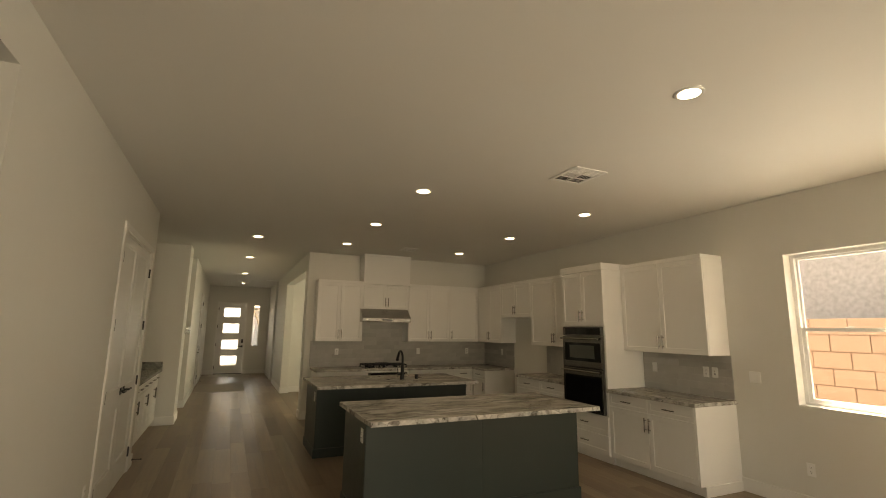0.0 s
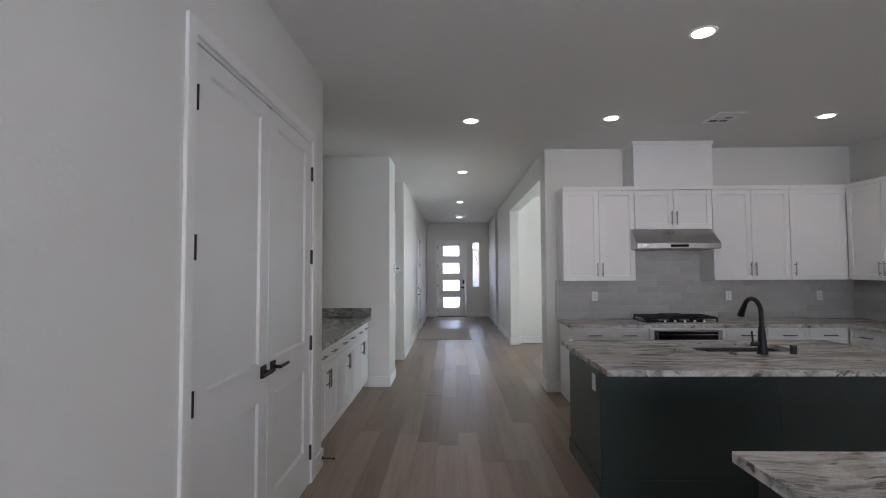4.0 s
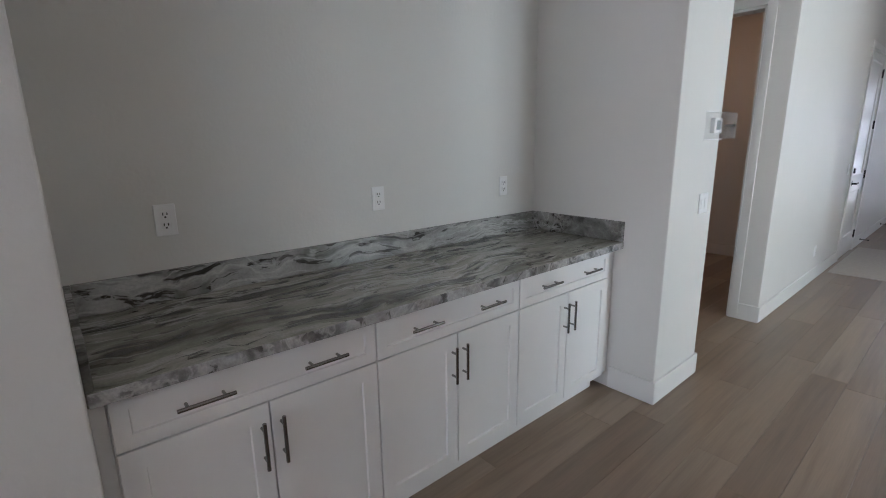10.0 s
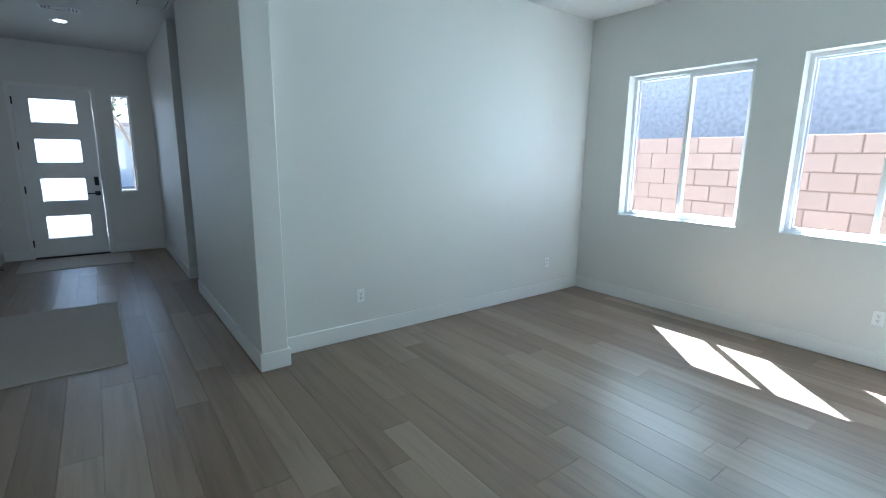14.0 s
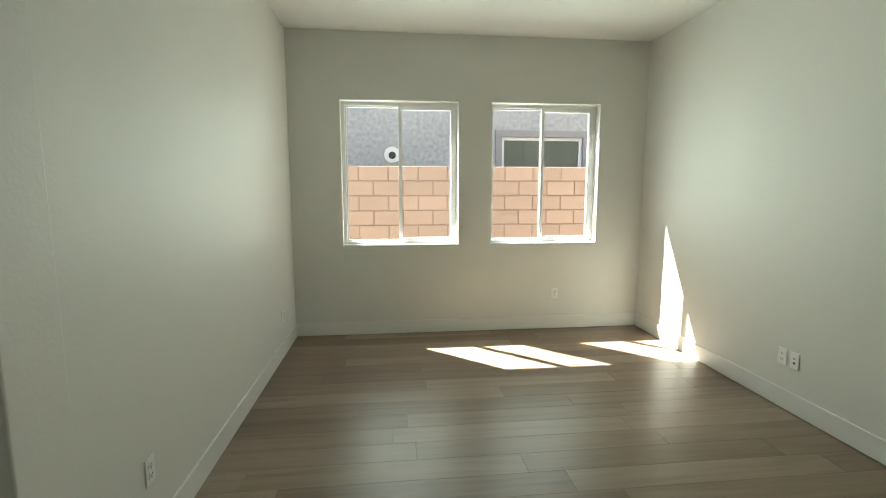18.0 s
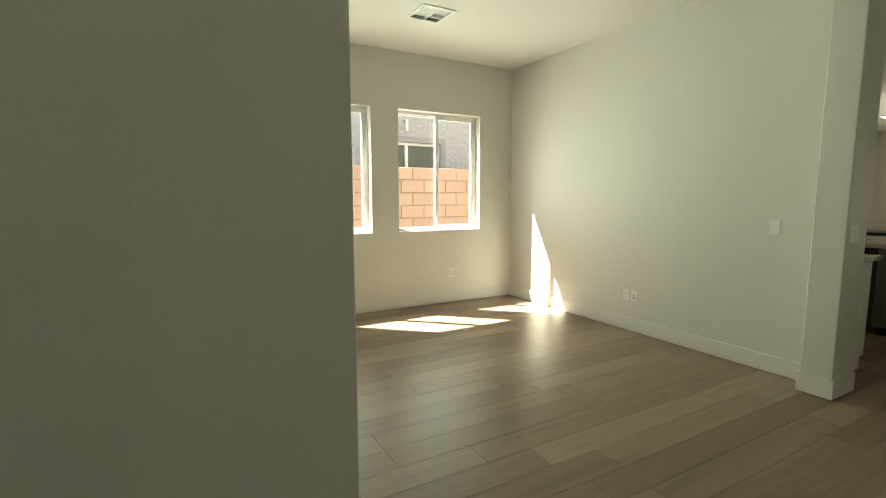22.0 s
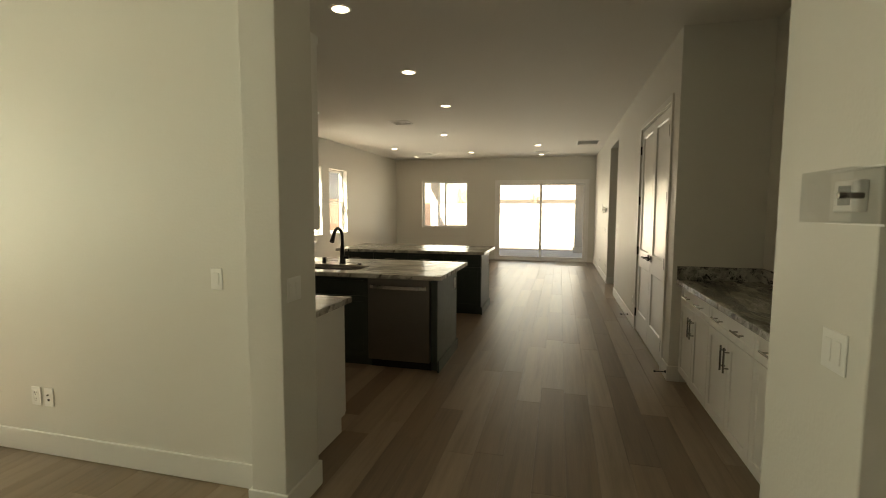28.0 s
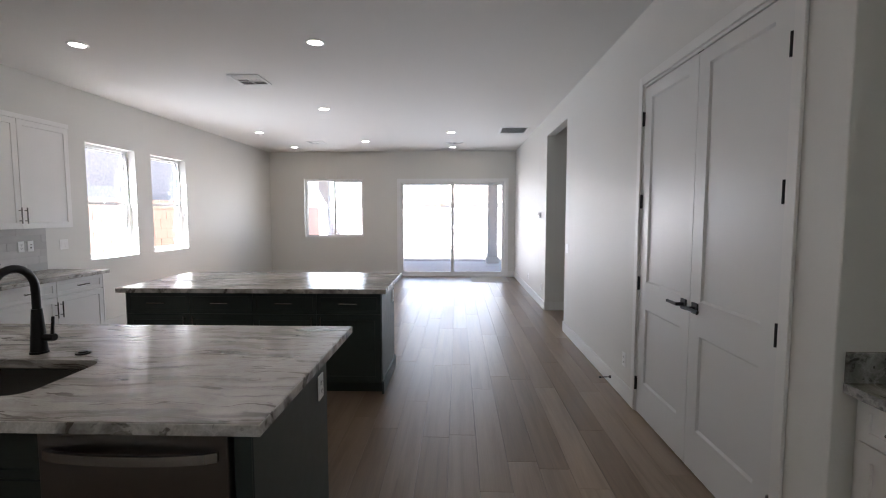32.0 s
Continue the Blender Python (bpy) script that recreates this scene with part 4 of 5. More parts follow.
# ---- cooktop and hood ----
ct = thing("gas_cooktop", "gas cooktop with black cast iron grates and steel knobs", "cooktop", pose(2.47, 3.9, CZ1))
part("tray", B(0, 0.004, 0.0, 0.83, 0.5, 0.014, bevel=0.004), BGLASS, ct, "black enamel burner tray")
part("front_rail", B(-0.002, -0.004, 0.0005, 0.832, 0.0035, 0.016, bevel=0.002), STEEL, ct, "steel front rail")
for k in range(3):
    gx = 0.02 + k * 0.265
    bm = bmesh.new()
    for a, b in (((gx, 0.1), (gx + 0.255, 0.1)), ((gx, 0.47), (gx + 0.255, 0.47)), ((gx, 0.1), (gx, 0.47)), ((gx + 0.255, 0.1), (gx + 0.255, 0.47)), ((gx, 0.285), (gx + 0.255, 0.285)), ((gx + 0.1275, 0.1), (gx + 0.1275, 0.47))):
        box(bm, min(a[0], b[0]) - 0.007, min(a[1], b[1]) - 0.007, 0.046, max(a[0], b[0]) + 0.007, max(a[1], b[1]) + 0.007, 0.066)
    for fx, fy in ((gx, 0.1), (gx + 0.255, 0.1), (gx, 0.47), (gx + 0.255, 0.47)):
        box(bm, fx - 0.008, fy - 0.008, 0.014, fx + 0.008, fy + 0.008, 0.047)
    part("grate", bm, IRON, ct, "cast iron grate")
for bx_, by_ in ((0.147, 0.19), (0.147, 0.38), (0.412, 0.285), (0.677, 0.19), (0.677, 0.38)):
    bm = bmesh.new()
    rod(bm, (bx_, by_, 0.014), (bx_, by_, 0.026), 0.045, 20)
    rod(bm, (bx_, by_, 0.026), (bx_, by_, 0.034), 0.033, 20)
    part("burner", bm, IRON, ct, "", True)
part("griddle", B(0.295, 0.13, 0.0665, 0.53, 0.44, 0.078, bevel=0.004), IRON, ct, "cast iron griddle plate on the middle grate")
for k in range(5):
    bm = bmesh.new()
    rod(bm, (0.2 + k * 0.108, 0.045, 0.014), (0.2 + k * 0.108, 0.045, 0.04), 0.019, 16, 0.016)
    part("knob", bm, STEEL, ct, "steel knob", True)

hood = thing("range_hood", "stainless under-cabinet range hood with a sloped front", "range hood", pose(2.4, 4.0, 0))
bm = bmesh.new()
prof = [(0.52, 1.997), (0.2, 1.997), (0.0, 1.82), (0.0, 1.765), (0.02, 1.755), (0.52, 1.755)]
a = [bm.verts.new((0, y, z)) for y, z in prof]
b = [bm.verts.new((0.95, y, z)) for y, z in prof]
for k in range(6):
    bm.faces.new((a[k], a[(k + 1) % 6], b[(k + 1) % 6], b[k]))
bm.faces.new(a[::-1])
bm.faces.new(b)
part("canopy", bm, STEEL, hood)
part("control_strip", B(0.38, -0.003, 1.778, 0.58, -0.0005, 1.806), BGLASS, hood, "black control strip")
part("badge", B(0.06, -0.002, 1.787, 0.11, -0.0005, 1.797), PLATE, hood)
for u in (0.02, 0.46):
    part("filter", B(u, 0.06, 1.749, u + 0.42, 0.46, 1.7545), DSTEEL, hood, "mesh grease filter")

# ---- buffet in the niche ----
BX = -0.82
b_w = 0.78
for k in range(3):
    y0 = 2.37 + k * b_w
    cabinet("buffet_cabinet", "white shaker buffet cabinet with a two-pull drawer over two doors", "cabinet", pose(BX, y0, 0, 0, 0, 90), b_w - 0.001, 1.44 + BX, 0, BZ, base_fronts(b_w - 0.001, 1, 2) + pair_low(b_w - 0.001), toe=0.1, group="white buffet cabinets")
f = thing("filler_strip", "narrow white filler strip beside the buffet cabinets", "filler strip", pose(BX, NI0, 0, 0, 0, 90))
part("strip", B(0.001, 0.022, 0.1, 0.034, 0.04, BZ), CAB, f)
part("strip", B(4.712 - NI0, 0.022, 0.1, NI1 - NI0 - 0.001, 0.04, BZ), CAB, f)
slab("buffet_countertop", "grey-green veined stone buffet top in the wall niche", [(-1.439, NI0 + 0.001), (-0.785, NI0 + 0.001), (-0.785, NI1 - 0.001), (-1.439, NI1 - 0.001)], CZ0, CZ1, STONE_B, edges_of=(1,), edge_stone=STONE_BE)
for nm, c in (("back", (-1.438, NI0 + 0.021, -1.419, NI1 - 0.021)), ("south", (-1.438, NI0 + 0.001, -0.786, NI0 + 0.02)), ("north", (-1.438, NI1 - 0.02, -0.786, NI1 - 0.001))):
    tagged(new("stone_upstand", mesh("stone_upstand", B(c[0], c[1], CZ1 + 0.001, c[2], c[3], CZ1 + 0.115, bevel=0.002), STONE_U)), "grey-green veined stone upstand round the buffet top", "upstand", group="stone upstands")


# ---- doors ----
def lever(parent, u, z, toward, v0=0.0, name="handle"):
    """A black lever on a square rose; toward is +1 or -1 along u."""
    bm = bmesh.new()
    box(bm, u - 0.033, v0 - 0.009, z - 0.033, u + 0.033, v0 + 0.0005, z + 0.033, bevel=0.002)
    rod(bm, (u, v0 - 0.008, z), (u, v0 - 0.05, z), 0.011, 12)
    box(bm, min(u - 0.012 * toward, u + 0.125 * toward), v0 - 0.058, z - 0.009, max(u - 0.012 * toward, u + 0.125 * toward), v0 - 0.043, z + 0.009, bevel=0.003)
    return part(name, bm, BLACK, parent, "matte black lever on a square rose")


def door_leaf(parent, W, H, m, stile=0.115, t=0.036, z0=0.01):
    """A two-panel shaker door leaf: a frame, and two panels sunk behind sloped edges on both faces."""
    rails = [(0.265, 0.83), (1.03, H - 0.075 - z0)]
    bm = bmesh.new()
    zs = [z0, rails[0][0], rails[0][1], rails[1][0], rails[1][1], H]
    us = [0.0, stile, W - stile, W]
    for v in (0.0, t):
        g = [[bm.verts.new((u, v, z)) for z in zs] for u in us]
        for a in range(3):
            for c in range(5):
                if not (a == 1 and c in (1, 3)):
                    bm.faces.new((g[a][c], g[a + 1][c], g[a + 1][c + 1], g[a][c + 1]))
    for e in ((0, 0, W, 0), (W, 0, W, 1), (W, 1, 0, 1), (0, 1, 0, 0)):
        q = [(e[0], H if e[1] else z0), (e[2], H if e[3] else z0)]
        bm.faces.new([bm.verts.new(p) for p in ((q[0][0], 0.0, q[0][1]), (q[1][0], 0.0, q[1][1]), (q[1][0], t, q[1][1]), (q[0][0], t, q[0][1]))])
    bmesh.ops.remove_doubles(bm, verts=bm.verts, dist=0.0004)
    bmesh.ops.transform(bm, matrix=m, verts=bm.verts)
    ob = part("door_leaf", bm, DOORP, parent)
    for za, zb in rails:
        bm = bmesh.new()
        r = 0.012
        for v, s in ((0.0, 1), (t, -1)):
            o = [bm.verts.new(p) for p in ((stile, v, za), (W - stile, v, za), (W - stile, v, zb), (stile, v, zb))]
            n = [bm.verts.new(p) for p in ((stile + r, v + s * 0.012, za + r), (W - stile - r, v + s * 0.012, za + r), (W - stile - r, v + s * 0.012, zb - r), (stile + r, v + s * 0.012, zb - r))]
            for k in range(4):
                bm.faces.new((o[k], o[(k + 1) % 4], n[(k + 1) % 4], n[k]))
            bm.faces.new(n)
        bmesh.ops.transform(bm, matrix=m, verts=bm.verts)
        part("panel", bm, DOORP, ob)
    return ob


def hinge(parent, u, z, v0=0.0):
    bm = bmesh.new()
    box(bm, u - 0.012, v0 - 0.004, z - 0.05, u + 0.012, v0 + 0.001, z + 0.05)
    rod(bm, (u, v0 - 0.008, z - 0.052), (u, v0 - 0.008, z + 0.052), 0.007, 8)
    return part("hinge", bm, BLACK, parent, "black door hinge")


def casing(parent, W, H, w=0.065, t=0.016, v0=0.0):
    """Flat trim round an opening that reaches from u=0 to W, proud to -v."""
    part("casing", B(-w, v0 - t, 0.004, -0.001, v0, H + w, bevel=0.003), TRIM, parent)
    part("casing", B(W + 0.001, v0 - t, 0.004, W + w, v0, H + w, bevel=0.003), TRIM, parent)
    part("casing", B(0.0, v0 - t, H + 0.001, W, v0, H + w, bevel=0.003), TRIM, parent)


def jamb(parent, W, H, D, t=0.018):
    bm = bmesh.new()
    box(bm, 0, 0.0, 0.003, t, D, H)
    box(bm, W - t, 0.0, 0.003, W, D, H)
    box(bm, t, 0.0, H - t, W - t, D, H)
    part("jamb", bm, TRIM, parent)


HZ = (0.23, 1.01, 1.63, 2.24)
# pantry pair, in the west wall, facing east
pd = thing("door_pantry", "closed pair of white two-panel pantry doors with black levers", "double door", pose(WX, 0.47, 0, 0, 0, 90), kind="structure")
PW = 1.575
casing(pd, PW, 2.49)
jamb(pd, PW, 2.49, 0.12)
lw = (PW - 0.036 - 0.0145) / 2
for k in range(2):
    u0 = 0.0225 + k * (lw + 0.0055)
    d = door_leaf(pd, lw, 2.464, pose(u0, 0.002, 0))
    lever(d, u0 + (lw - 0.065 if k == 0 else 0.065), 0.985, -1 if k == 0 else 1, 0.002)
    for z in HZ:
        hinge(d, 0.016 if k == 0 else PW - 0.016, z)
part("ball_catch", B(PW / 2 - 0.03, 0.006, 2.466, PW / 2 + 0.03, 0.02, 2.473), NICKEL, pd)

# garage door, in the hall's west wall
gd = thing("door_garage", "closed white two-panel garage door with black lever and deadbolt", "door", pose(HW, 9.58, 0, 0, 0, 90), kind="structure")
casing(gd, 0.88, 2.45)
jamb(gd, 0.88, 2.45, 0.12)
d = door_leaf(gd, 0.838, 2.428, pose(0.021, 0.002, 0))
lever(d, 0.085, 0.94, 1, 0.002)
part("deadbolt", rod(bmesh.new(), (0.085, 0.003, 1.09), (0.085, -0.022, 1.09), 0.03, 20), BLACK, d, "black deadbolt", True)
part("chime_sensor", B(0.045, -0.012, 1.52, 0.075, 0.0015, 1.62, bevel=0.002), PLATE, d, "white contact sensor")
for z in HZ:
    hinge(d, 0.864, z)

# closet door in the vestibule, facing north
cd = thing("door_closet", "closed white two-panel closet door with a black lever", "door", pose(-0.745, CN, 0, 0, 0, 180), kind="structure")
casing(cd, 0.765, 2.44)
jamb(cd, 0.765, 2.44, 0.12)
d = door_leaf(cd, 0.723, 2.418, pose(0.021, 0.002, 0))
lever(d, 0.085, 0.955, 1, 0.002)

# laundry doorway, facing south; its leaf stands open inside
ld = thing("door_laundry", "open white laundry door swung inside its cased doorway", "door", pose(-1.515, VN, 0), kind="structure")
casing(ld, 0.76, 2.44)
jamb(ld, 0.76, 2.44, 0.12)
part("strike_plate", B(0.0165, 0.04, 0.955, 0.0195, 0.07, 1.015), BLACK, ld)
d = door_leaf(ld, 0.715, 2.418, pose(0.742, 0.135, 0, 0, 0, 90))
for z in HZ:
    part("hinge", B(0.728, 0.1, z - 0.05, 0.7415, 0.135, z + 0.05), BLACK, d, "black door hinge")

# entry door
fd = thing("door_entry", "white entry door with four frosted glass lites and black lock", "front door", pose(-0.215, HEND, 0), kind="structure")
EW_ = 0.93
bm = bmesh.new()
box(bm, -0.03, -0.012, 0.003, 0.018, 0.13, 2.49)
box(bm, EW_ - 0.018, -0.012, 0.003, EW_ + 0.03, 0.13, 2.49)
box(bm, 0.018, -0.012, 2.44, EW_ - 0.018, 0.13, 2.49)
part("frame", bm, TRIM, fd)
part("threshold", B(0.018, -0.03, 0.001, EW_ - 0.018, 0.13, 0.022, bevel=0.003), BRONZE, fd)
bm = bmesh.new()
lites = [(0.275, 0.635), (0.83, 1.185), (1.385, 1.745), (1.945, 2.3)]
u0, u1, a0, a1 = 0.021, EW_ - 0.021, 0.185, 0.735
box(bm, u0, 0.0, 0.024, a0, 0.042, 2.437)
box(bm, a1, 0.0, 0.024, u1, 0.042, 2.437)
zz = [0.024] + [z for l in lites for z in l] + [2.437]
for k in range(0, len(zz), 2):
    box(bm, a0, 0.0, zz[k], a1, 0.042, zz[k + 1])
d = part("door_leaf", bm, DOORP, fd)
for za, zb in lites:
    bm = bmesh.new()
    for c in ((a0, za, a0 + 0.016, zb), (a1 - 0.016, za, a1, zb), (a0 + 0.016, za, a1 - 0.016, za + 0.016), (a0 + 0.016, zb - 0.016, a1 - 0.016, zb)):
        box(bm, c[0], -0.004, c[1], c[2], 0.046, c[3])
    part("glazing_bead", bm, DOORP, d)
    g = part("frosted_pane", B(a0 + 0.016, 0.018, za + 0.016, a1 - 0.016, 0.024, zb - 0.016), FROST, d, "frosted glass lite")
    g.visible_shadow = False
lever(d, 0.85, 0.94, -1, 0.0)
part("smart_lock", B(0.825, -0.03, 1.06, 0.88, 0.0, 1.19, bevel=0.006, seg=2), BLACK, d, "black keypad deadbolt")
for z in HZ:
    hinge(d, 0.02, z)


# ---- windows ----
def pane_ob(bm, parent, name="pane"):
    g = part(name, bm, GLASS, parent, "clear glass")
    g.visible_shadow = False
    return g


def window(name, label, m, W, z0, z1, style, depth=0.11):
    """A white vinyl window, its frame set back in the wall. u from left to right as seen from inside."""
    ob = thing(name, label, "window", m, kind="structure")
    f = 0.034
    v = depth
    bm = bmesh.new()
    for c in ((0, z0, f, z1), (W - f, z0, W, z1), (f, z0, W - f, z0 + f), (f, z1 - f, W - f, z1)):
        box(bm, c[0], v, c[1], c[2], v + 0.07, c[3])
    part("window_frame", bm, VINYL, ob)

    def sash(u0, u1, za, zb, vv, nm, s=0.036):
        b2 = bmesh.new()
        for c in ((u0, za, u0 + s, zb), (u1 - s, za, u1, zb), (u0 + s, za, u1 - s, za + s), (u0 + s, zb - s, u1 - s, zb)):
            box(b2, c[0], vv, c[1], c[2], vv + 0.028, c[3])
        p = part(nm, b2, VINYL, ob)
        pane_ob(B(u0 + s, vv + 0.011, za + s, u1 - s, vv + 0.016, zb - s), p)
        return p
    if style == "slide":
        sash(f, W / 2 + 0.018, z0 + f, z1 - f, v + 0.038, "fixed_sash", 0.014)
        p = sash(W / 2 - 0.018, W - f, z0 + f, z1 - f, v + 0.006, "sliding_sash")
        part("latch", B(W / 2 - 0.012, v - 0.006, (z0 + z1) / 2 - 0.03, W / 2 + 0.01, v + 0.006, (z0 + z1) / 2 + 0.03, bevel=0.002), PLATE, p)
    else:
        zm = (z0 + z1) / 2 - 0.01
        sash(f, W - f, zm - 0.018, z1 - f, v + 0.038, "upper_sash", 0.02)
        p = sash(f, W - f, z0 + f, zm + 0.018, v + 0.006, "lower_sash")
        part("latch", B(W / 2 - 0.03, v - 0.004, zm + 0.008, W / 2 + 0.03, v + 0.006, zm + 0.026, bevel=0.002), PLATE, p)
    part("window_sill", B(0.002, 0.002, z0 + 0.0005, W - 0.002, v - 0.001, z0 + 0.008), TRIM, ob)
    return ob


window("window_1", "white vinyl single-hung window facing the block wall", pose(EX, -1.635, 0, 0, 0, -90), 0.89, 0.95, 2.43, "hung")
window("window_2", "white vinyl single-hung window facing the block wall", pose(EX, -2.87, 0, 0, 0, -90), 0.895, 0.95, 2.43, "hung")
window("window_3", "white vinyl sliding window facing the block wall", pose(EX, 7.855, 0, 0, 0, -90), 1.19, 0.94, 2.40, "slide")
window("window_4", "white vinyl sliding window facing the block wall", pose(EX, 6.32, 0, 0, 0, -90), 1.16, 0.94, 2.40, "slide")
window("window_5", "white vinyl sliding window facing the back yard", pose(4.42, SY, 0, 0, 0, 180), 1.47, 0.96, 2.39, "slide")
sl = thing("window_6", "narrow fixed sidelight beside the entry door", "window", pose(0.93, HEND, 0), kind="structure")
bm = bmesh.new()
for c in ((0, 0.95, 0.02, 2.405), (0.21, 0.95, 0.23, 2.405), (0.02, 0.95, 0.21, 0.97), (0.02, 2.385, 0.21, 2.405)):
    box(bm, c[0], 0.06, c[1], c[2], 0.12, c[3])
part("window_frame", bm, VINYL, sl)
pane_ob(B(0.02, 0.085, 0.97, 0.21, 0.09, 2.385), sl)

# sliding patio door
gdw = thing("door_patio", "white vinyl sliding glass patio door, closed", "sliding door", pose(2.09, SY, 0, 0, 0, 180), kind="structure")
SWD = 2.64
bm = bmesh.new()
for c in ((-0.035, 0.003, 0.05, 2.395), (SWD - 0.05, 0.003, SWD + 0.035, 2.395), (0.05, 2.31, SWD - 0.05, 2.395), (0.05, 0.003, SWD - 0.05, 0.04)):
    box(bm, c[0], -0.012, c[1], c[2], 0.12, c[3])
part("frame", bm, VINYL, gdw)
for u0, u1, vv, nm in ((0.05, SWD / 2 + 0.035, 0.02, "sliding_panel"), (SWD / 2 - 0.035, SWD - 0.05, 0.066, "fixed_panel")):
    bm = bmesh.new()
    s = 0.062
    for c in ((u0, 0.042, u0 + s, 2.308), (u1 - s, 0.042, u1, 2.308), (u0 + s, 0.042, u1 - s, 0.12), (u0 + s, 2.245, u1 - s, 2.308)):
        box(bm, c[0], vv, c[1], c[2], vv + 0.04, c[3])
    p = part(nm, bm, VINYL, gdw)
    pane_ob(B(u0 + s, vv + 0.016, 0.12, u1 - s, vv + 0.022, 2.245), p)
    if nm == "sliding_panel":
        part("handle", B(u0 + 0.02, vv - 0.03, 0.95, u0 + 0.045, vv, 1.2, bevel=0.004), PLATE, p)


# ---- ceiling lamps and vents ----
def downlight(x, y):
    ob = thing("downlight", "lit recessed round LED ceiling downlight with white trim", "ceiling light", pose(x, y, CH), "recessed ceiling downlights")
    bm = bmesh.new()
    prof = [(0.062, 0.0), (0.064, -0.006), (0.075, -0.009), (0.084, -0.005), (0.086, -0.0005)]
    n = 32
    rings = [[bm.verts.new((r * math.cos(k * math.tau / n), r * math.sin(k * math.tau / n), z)) for k in range(n)] for r, z in prof]
    for a, b in zip(rings, rings[1:]):
        for k in range(n):
            bm.faces.new((a[k], a[(k + 1) % n], b[(k + 1) % n], b[k]))
    part("trim_ring", bm, PLATE, ob, "", True)
    part("lens", rod(bmesh.new(), (0, 0, -0.001), (0, 0, -0.006), 0.063, 32), LED, ob, "glowing frosted lens")
    return ob


LAMPS = [(1.905, -0.13), (1.905, 1.61), (1.895, 3.305), (4.05, -0.12), (4.06, 1.59), (4.03, 3.31), (0.48, 3.34), (0.45, 5.84), (0.46, 9.08), (0.49, 12.22), (2.575, -2.72), (4.335, -4.6), (0.77, -4.69), (0.76, -6.58), (4.34, -6.48), (2.57, -5.71)]
one = None
for x, y in LAMPS:
    one = copy_thing(one, pose(x, y, CH)) if one else downlight(x, y)
    lamp = new("downlight_lamp", bpy.data.lights.new("downlight_lamp", "AREA"))
    lamp.data.shape, lamp.data.size, lamp.data.energy, lamp.data.color = "DISK", 0.12, LAMP_WATTS, (1.0, 0.72, 0.46)
    lamp.matrix_world = look((x, y, CH - 0.012), (x, y + 0.0001, 0))


# unseen downlight, added to lift the laundry room with warm fill
dim = downlight(-1.55, 7.75)
dim["label"] = "unseen warm ceiling downlight added to brighten the laundry room"
for p in dim.children:
    if p.name.startswith("lens"):
        p.data = p.data.copy()
        p.data.materials[0] = LED_FILL


def vent(label, x, y, sx, sy, cells, name="ceiling_vent", pitch=0.026):
    ob = thing(name, label, "vent", pose(x, y, CH), "ceiling vents")
    hx, hy, f = sx / 2, sy / 2, 0.03
    # black sheet in place of the shaded duct behind the slats
    part("backing", B(-hx + f, -hy + f, -0.003, hx - f, hy - f, -0.001), SLOT_SHADE, ob)
    bm = bmesh.new()
    for c in ((-hx, -hy, -hx + f, hy), (hx - f, -hy, hx, hy), (-hx + f, -hy, hx - f, -hy + f), (-hx + f, hy - f, hx - f, hy)):
        box(bm, c[0], c[1], -0.01, c[2], c[3], -0.0005)
    part("frame", bm, PLATE, ob)
    nx, ny = cells
    cx, cy = (sx - 2 * f) / nx, (sy - 2 * f) / ny
    bars = bmesh.new()
    for i in range(1, nx):
        box(bars, -hx + f + i * cx - 0.006, -hy + f, -0.012, -hx + f + i * cx + 0.006, hy - f, -0.0035)
    for j in range(1, ny):
        for i in range(nx):
            box(bars, -hx + f + i * cx + 0.0065, -hy + f + j * cy - 0.006, -0.012, -hx + f + (i + 1) * cx - 0.0065, -hy + f + j * cy + 0.006, -0.0035)
    if nx * ny > 1:
        part("divider", bars, PLATE, ob)
    else:
        bars.free()
    wide = nx > ny
    for i in range(nx):
        for j in range(ny):
            x0, y0 = -hx + f + i * cx, -hy + f + j * cy
            k_of, n_of = (i, nx) if wide else (j, ny)
            turned = 0 < k_of < n_of - 1           # middle cells blow sideways
            along_x = wide == turned
            if turned:
                sign = -1 if (j if wide else i) == 0 else 1
            else:
                sign = -1 if k_of == 0 else 1
            if not along_x:
                sign = -sign
            span, reach = (cy, cx) if along_x else (cx, cy)
            m = max(3, int(span / pitch))
            for k in range(m):
                c = span * (k + 0.5) / m
                place = (x0 + reach / 2, y0 + c, -0.0075) if along_x else (x0 + c, y0 + reach / 2, -0.0075)
                w = span / m * 0.55
                size = (reach - 0.016, w, 0.0012, 1) if along_x else (w, reach - 0.016, 0.0012, 1)
                bm = bmesh.new()
                r = bmesh.ops.create_cube(bm, size=1.0)
                mm = Matrix.Translation(place) @ Matrix.Rotation(radians(18 * sign), 4, "X" if along_x else "Y") @ Matrix.Diagonal(size)
                bmesh.ops.transform(bm, matrix=mm, verts=r["verts"])
                part("slat", bm, PLATE, ob)
    return ob


vent("square white ceiling air register with angled slats", 2.99, -1.24, 0.35, 0.39, (2, 3))
vent("square white ceiling air register with angled slats", 3.02, 3.32, 0.26, 0.33, (2, 3))
vent("small white ceiling air register", 3.64, -5.83, 0.36, 0.3, (3, 2))
vent("small white ceiling air register", 0.71, -5.99, 0.36, 0.2, (3, 1))
vent("small white ceiling air register in the entry hall", 0.51, 11.61, 0.36, 0.2, (3, 2))
vent("square white ceiling air register in the front room", 4.1, 6.5, 0.36, 0.34, (3, 2))
vent("large white return air grille", -0.36, -4.5, 0.5, 0.6, (1, 1), "return_grille")
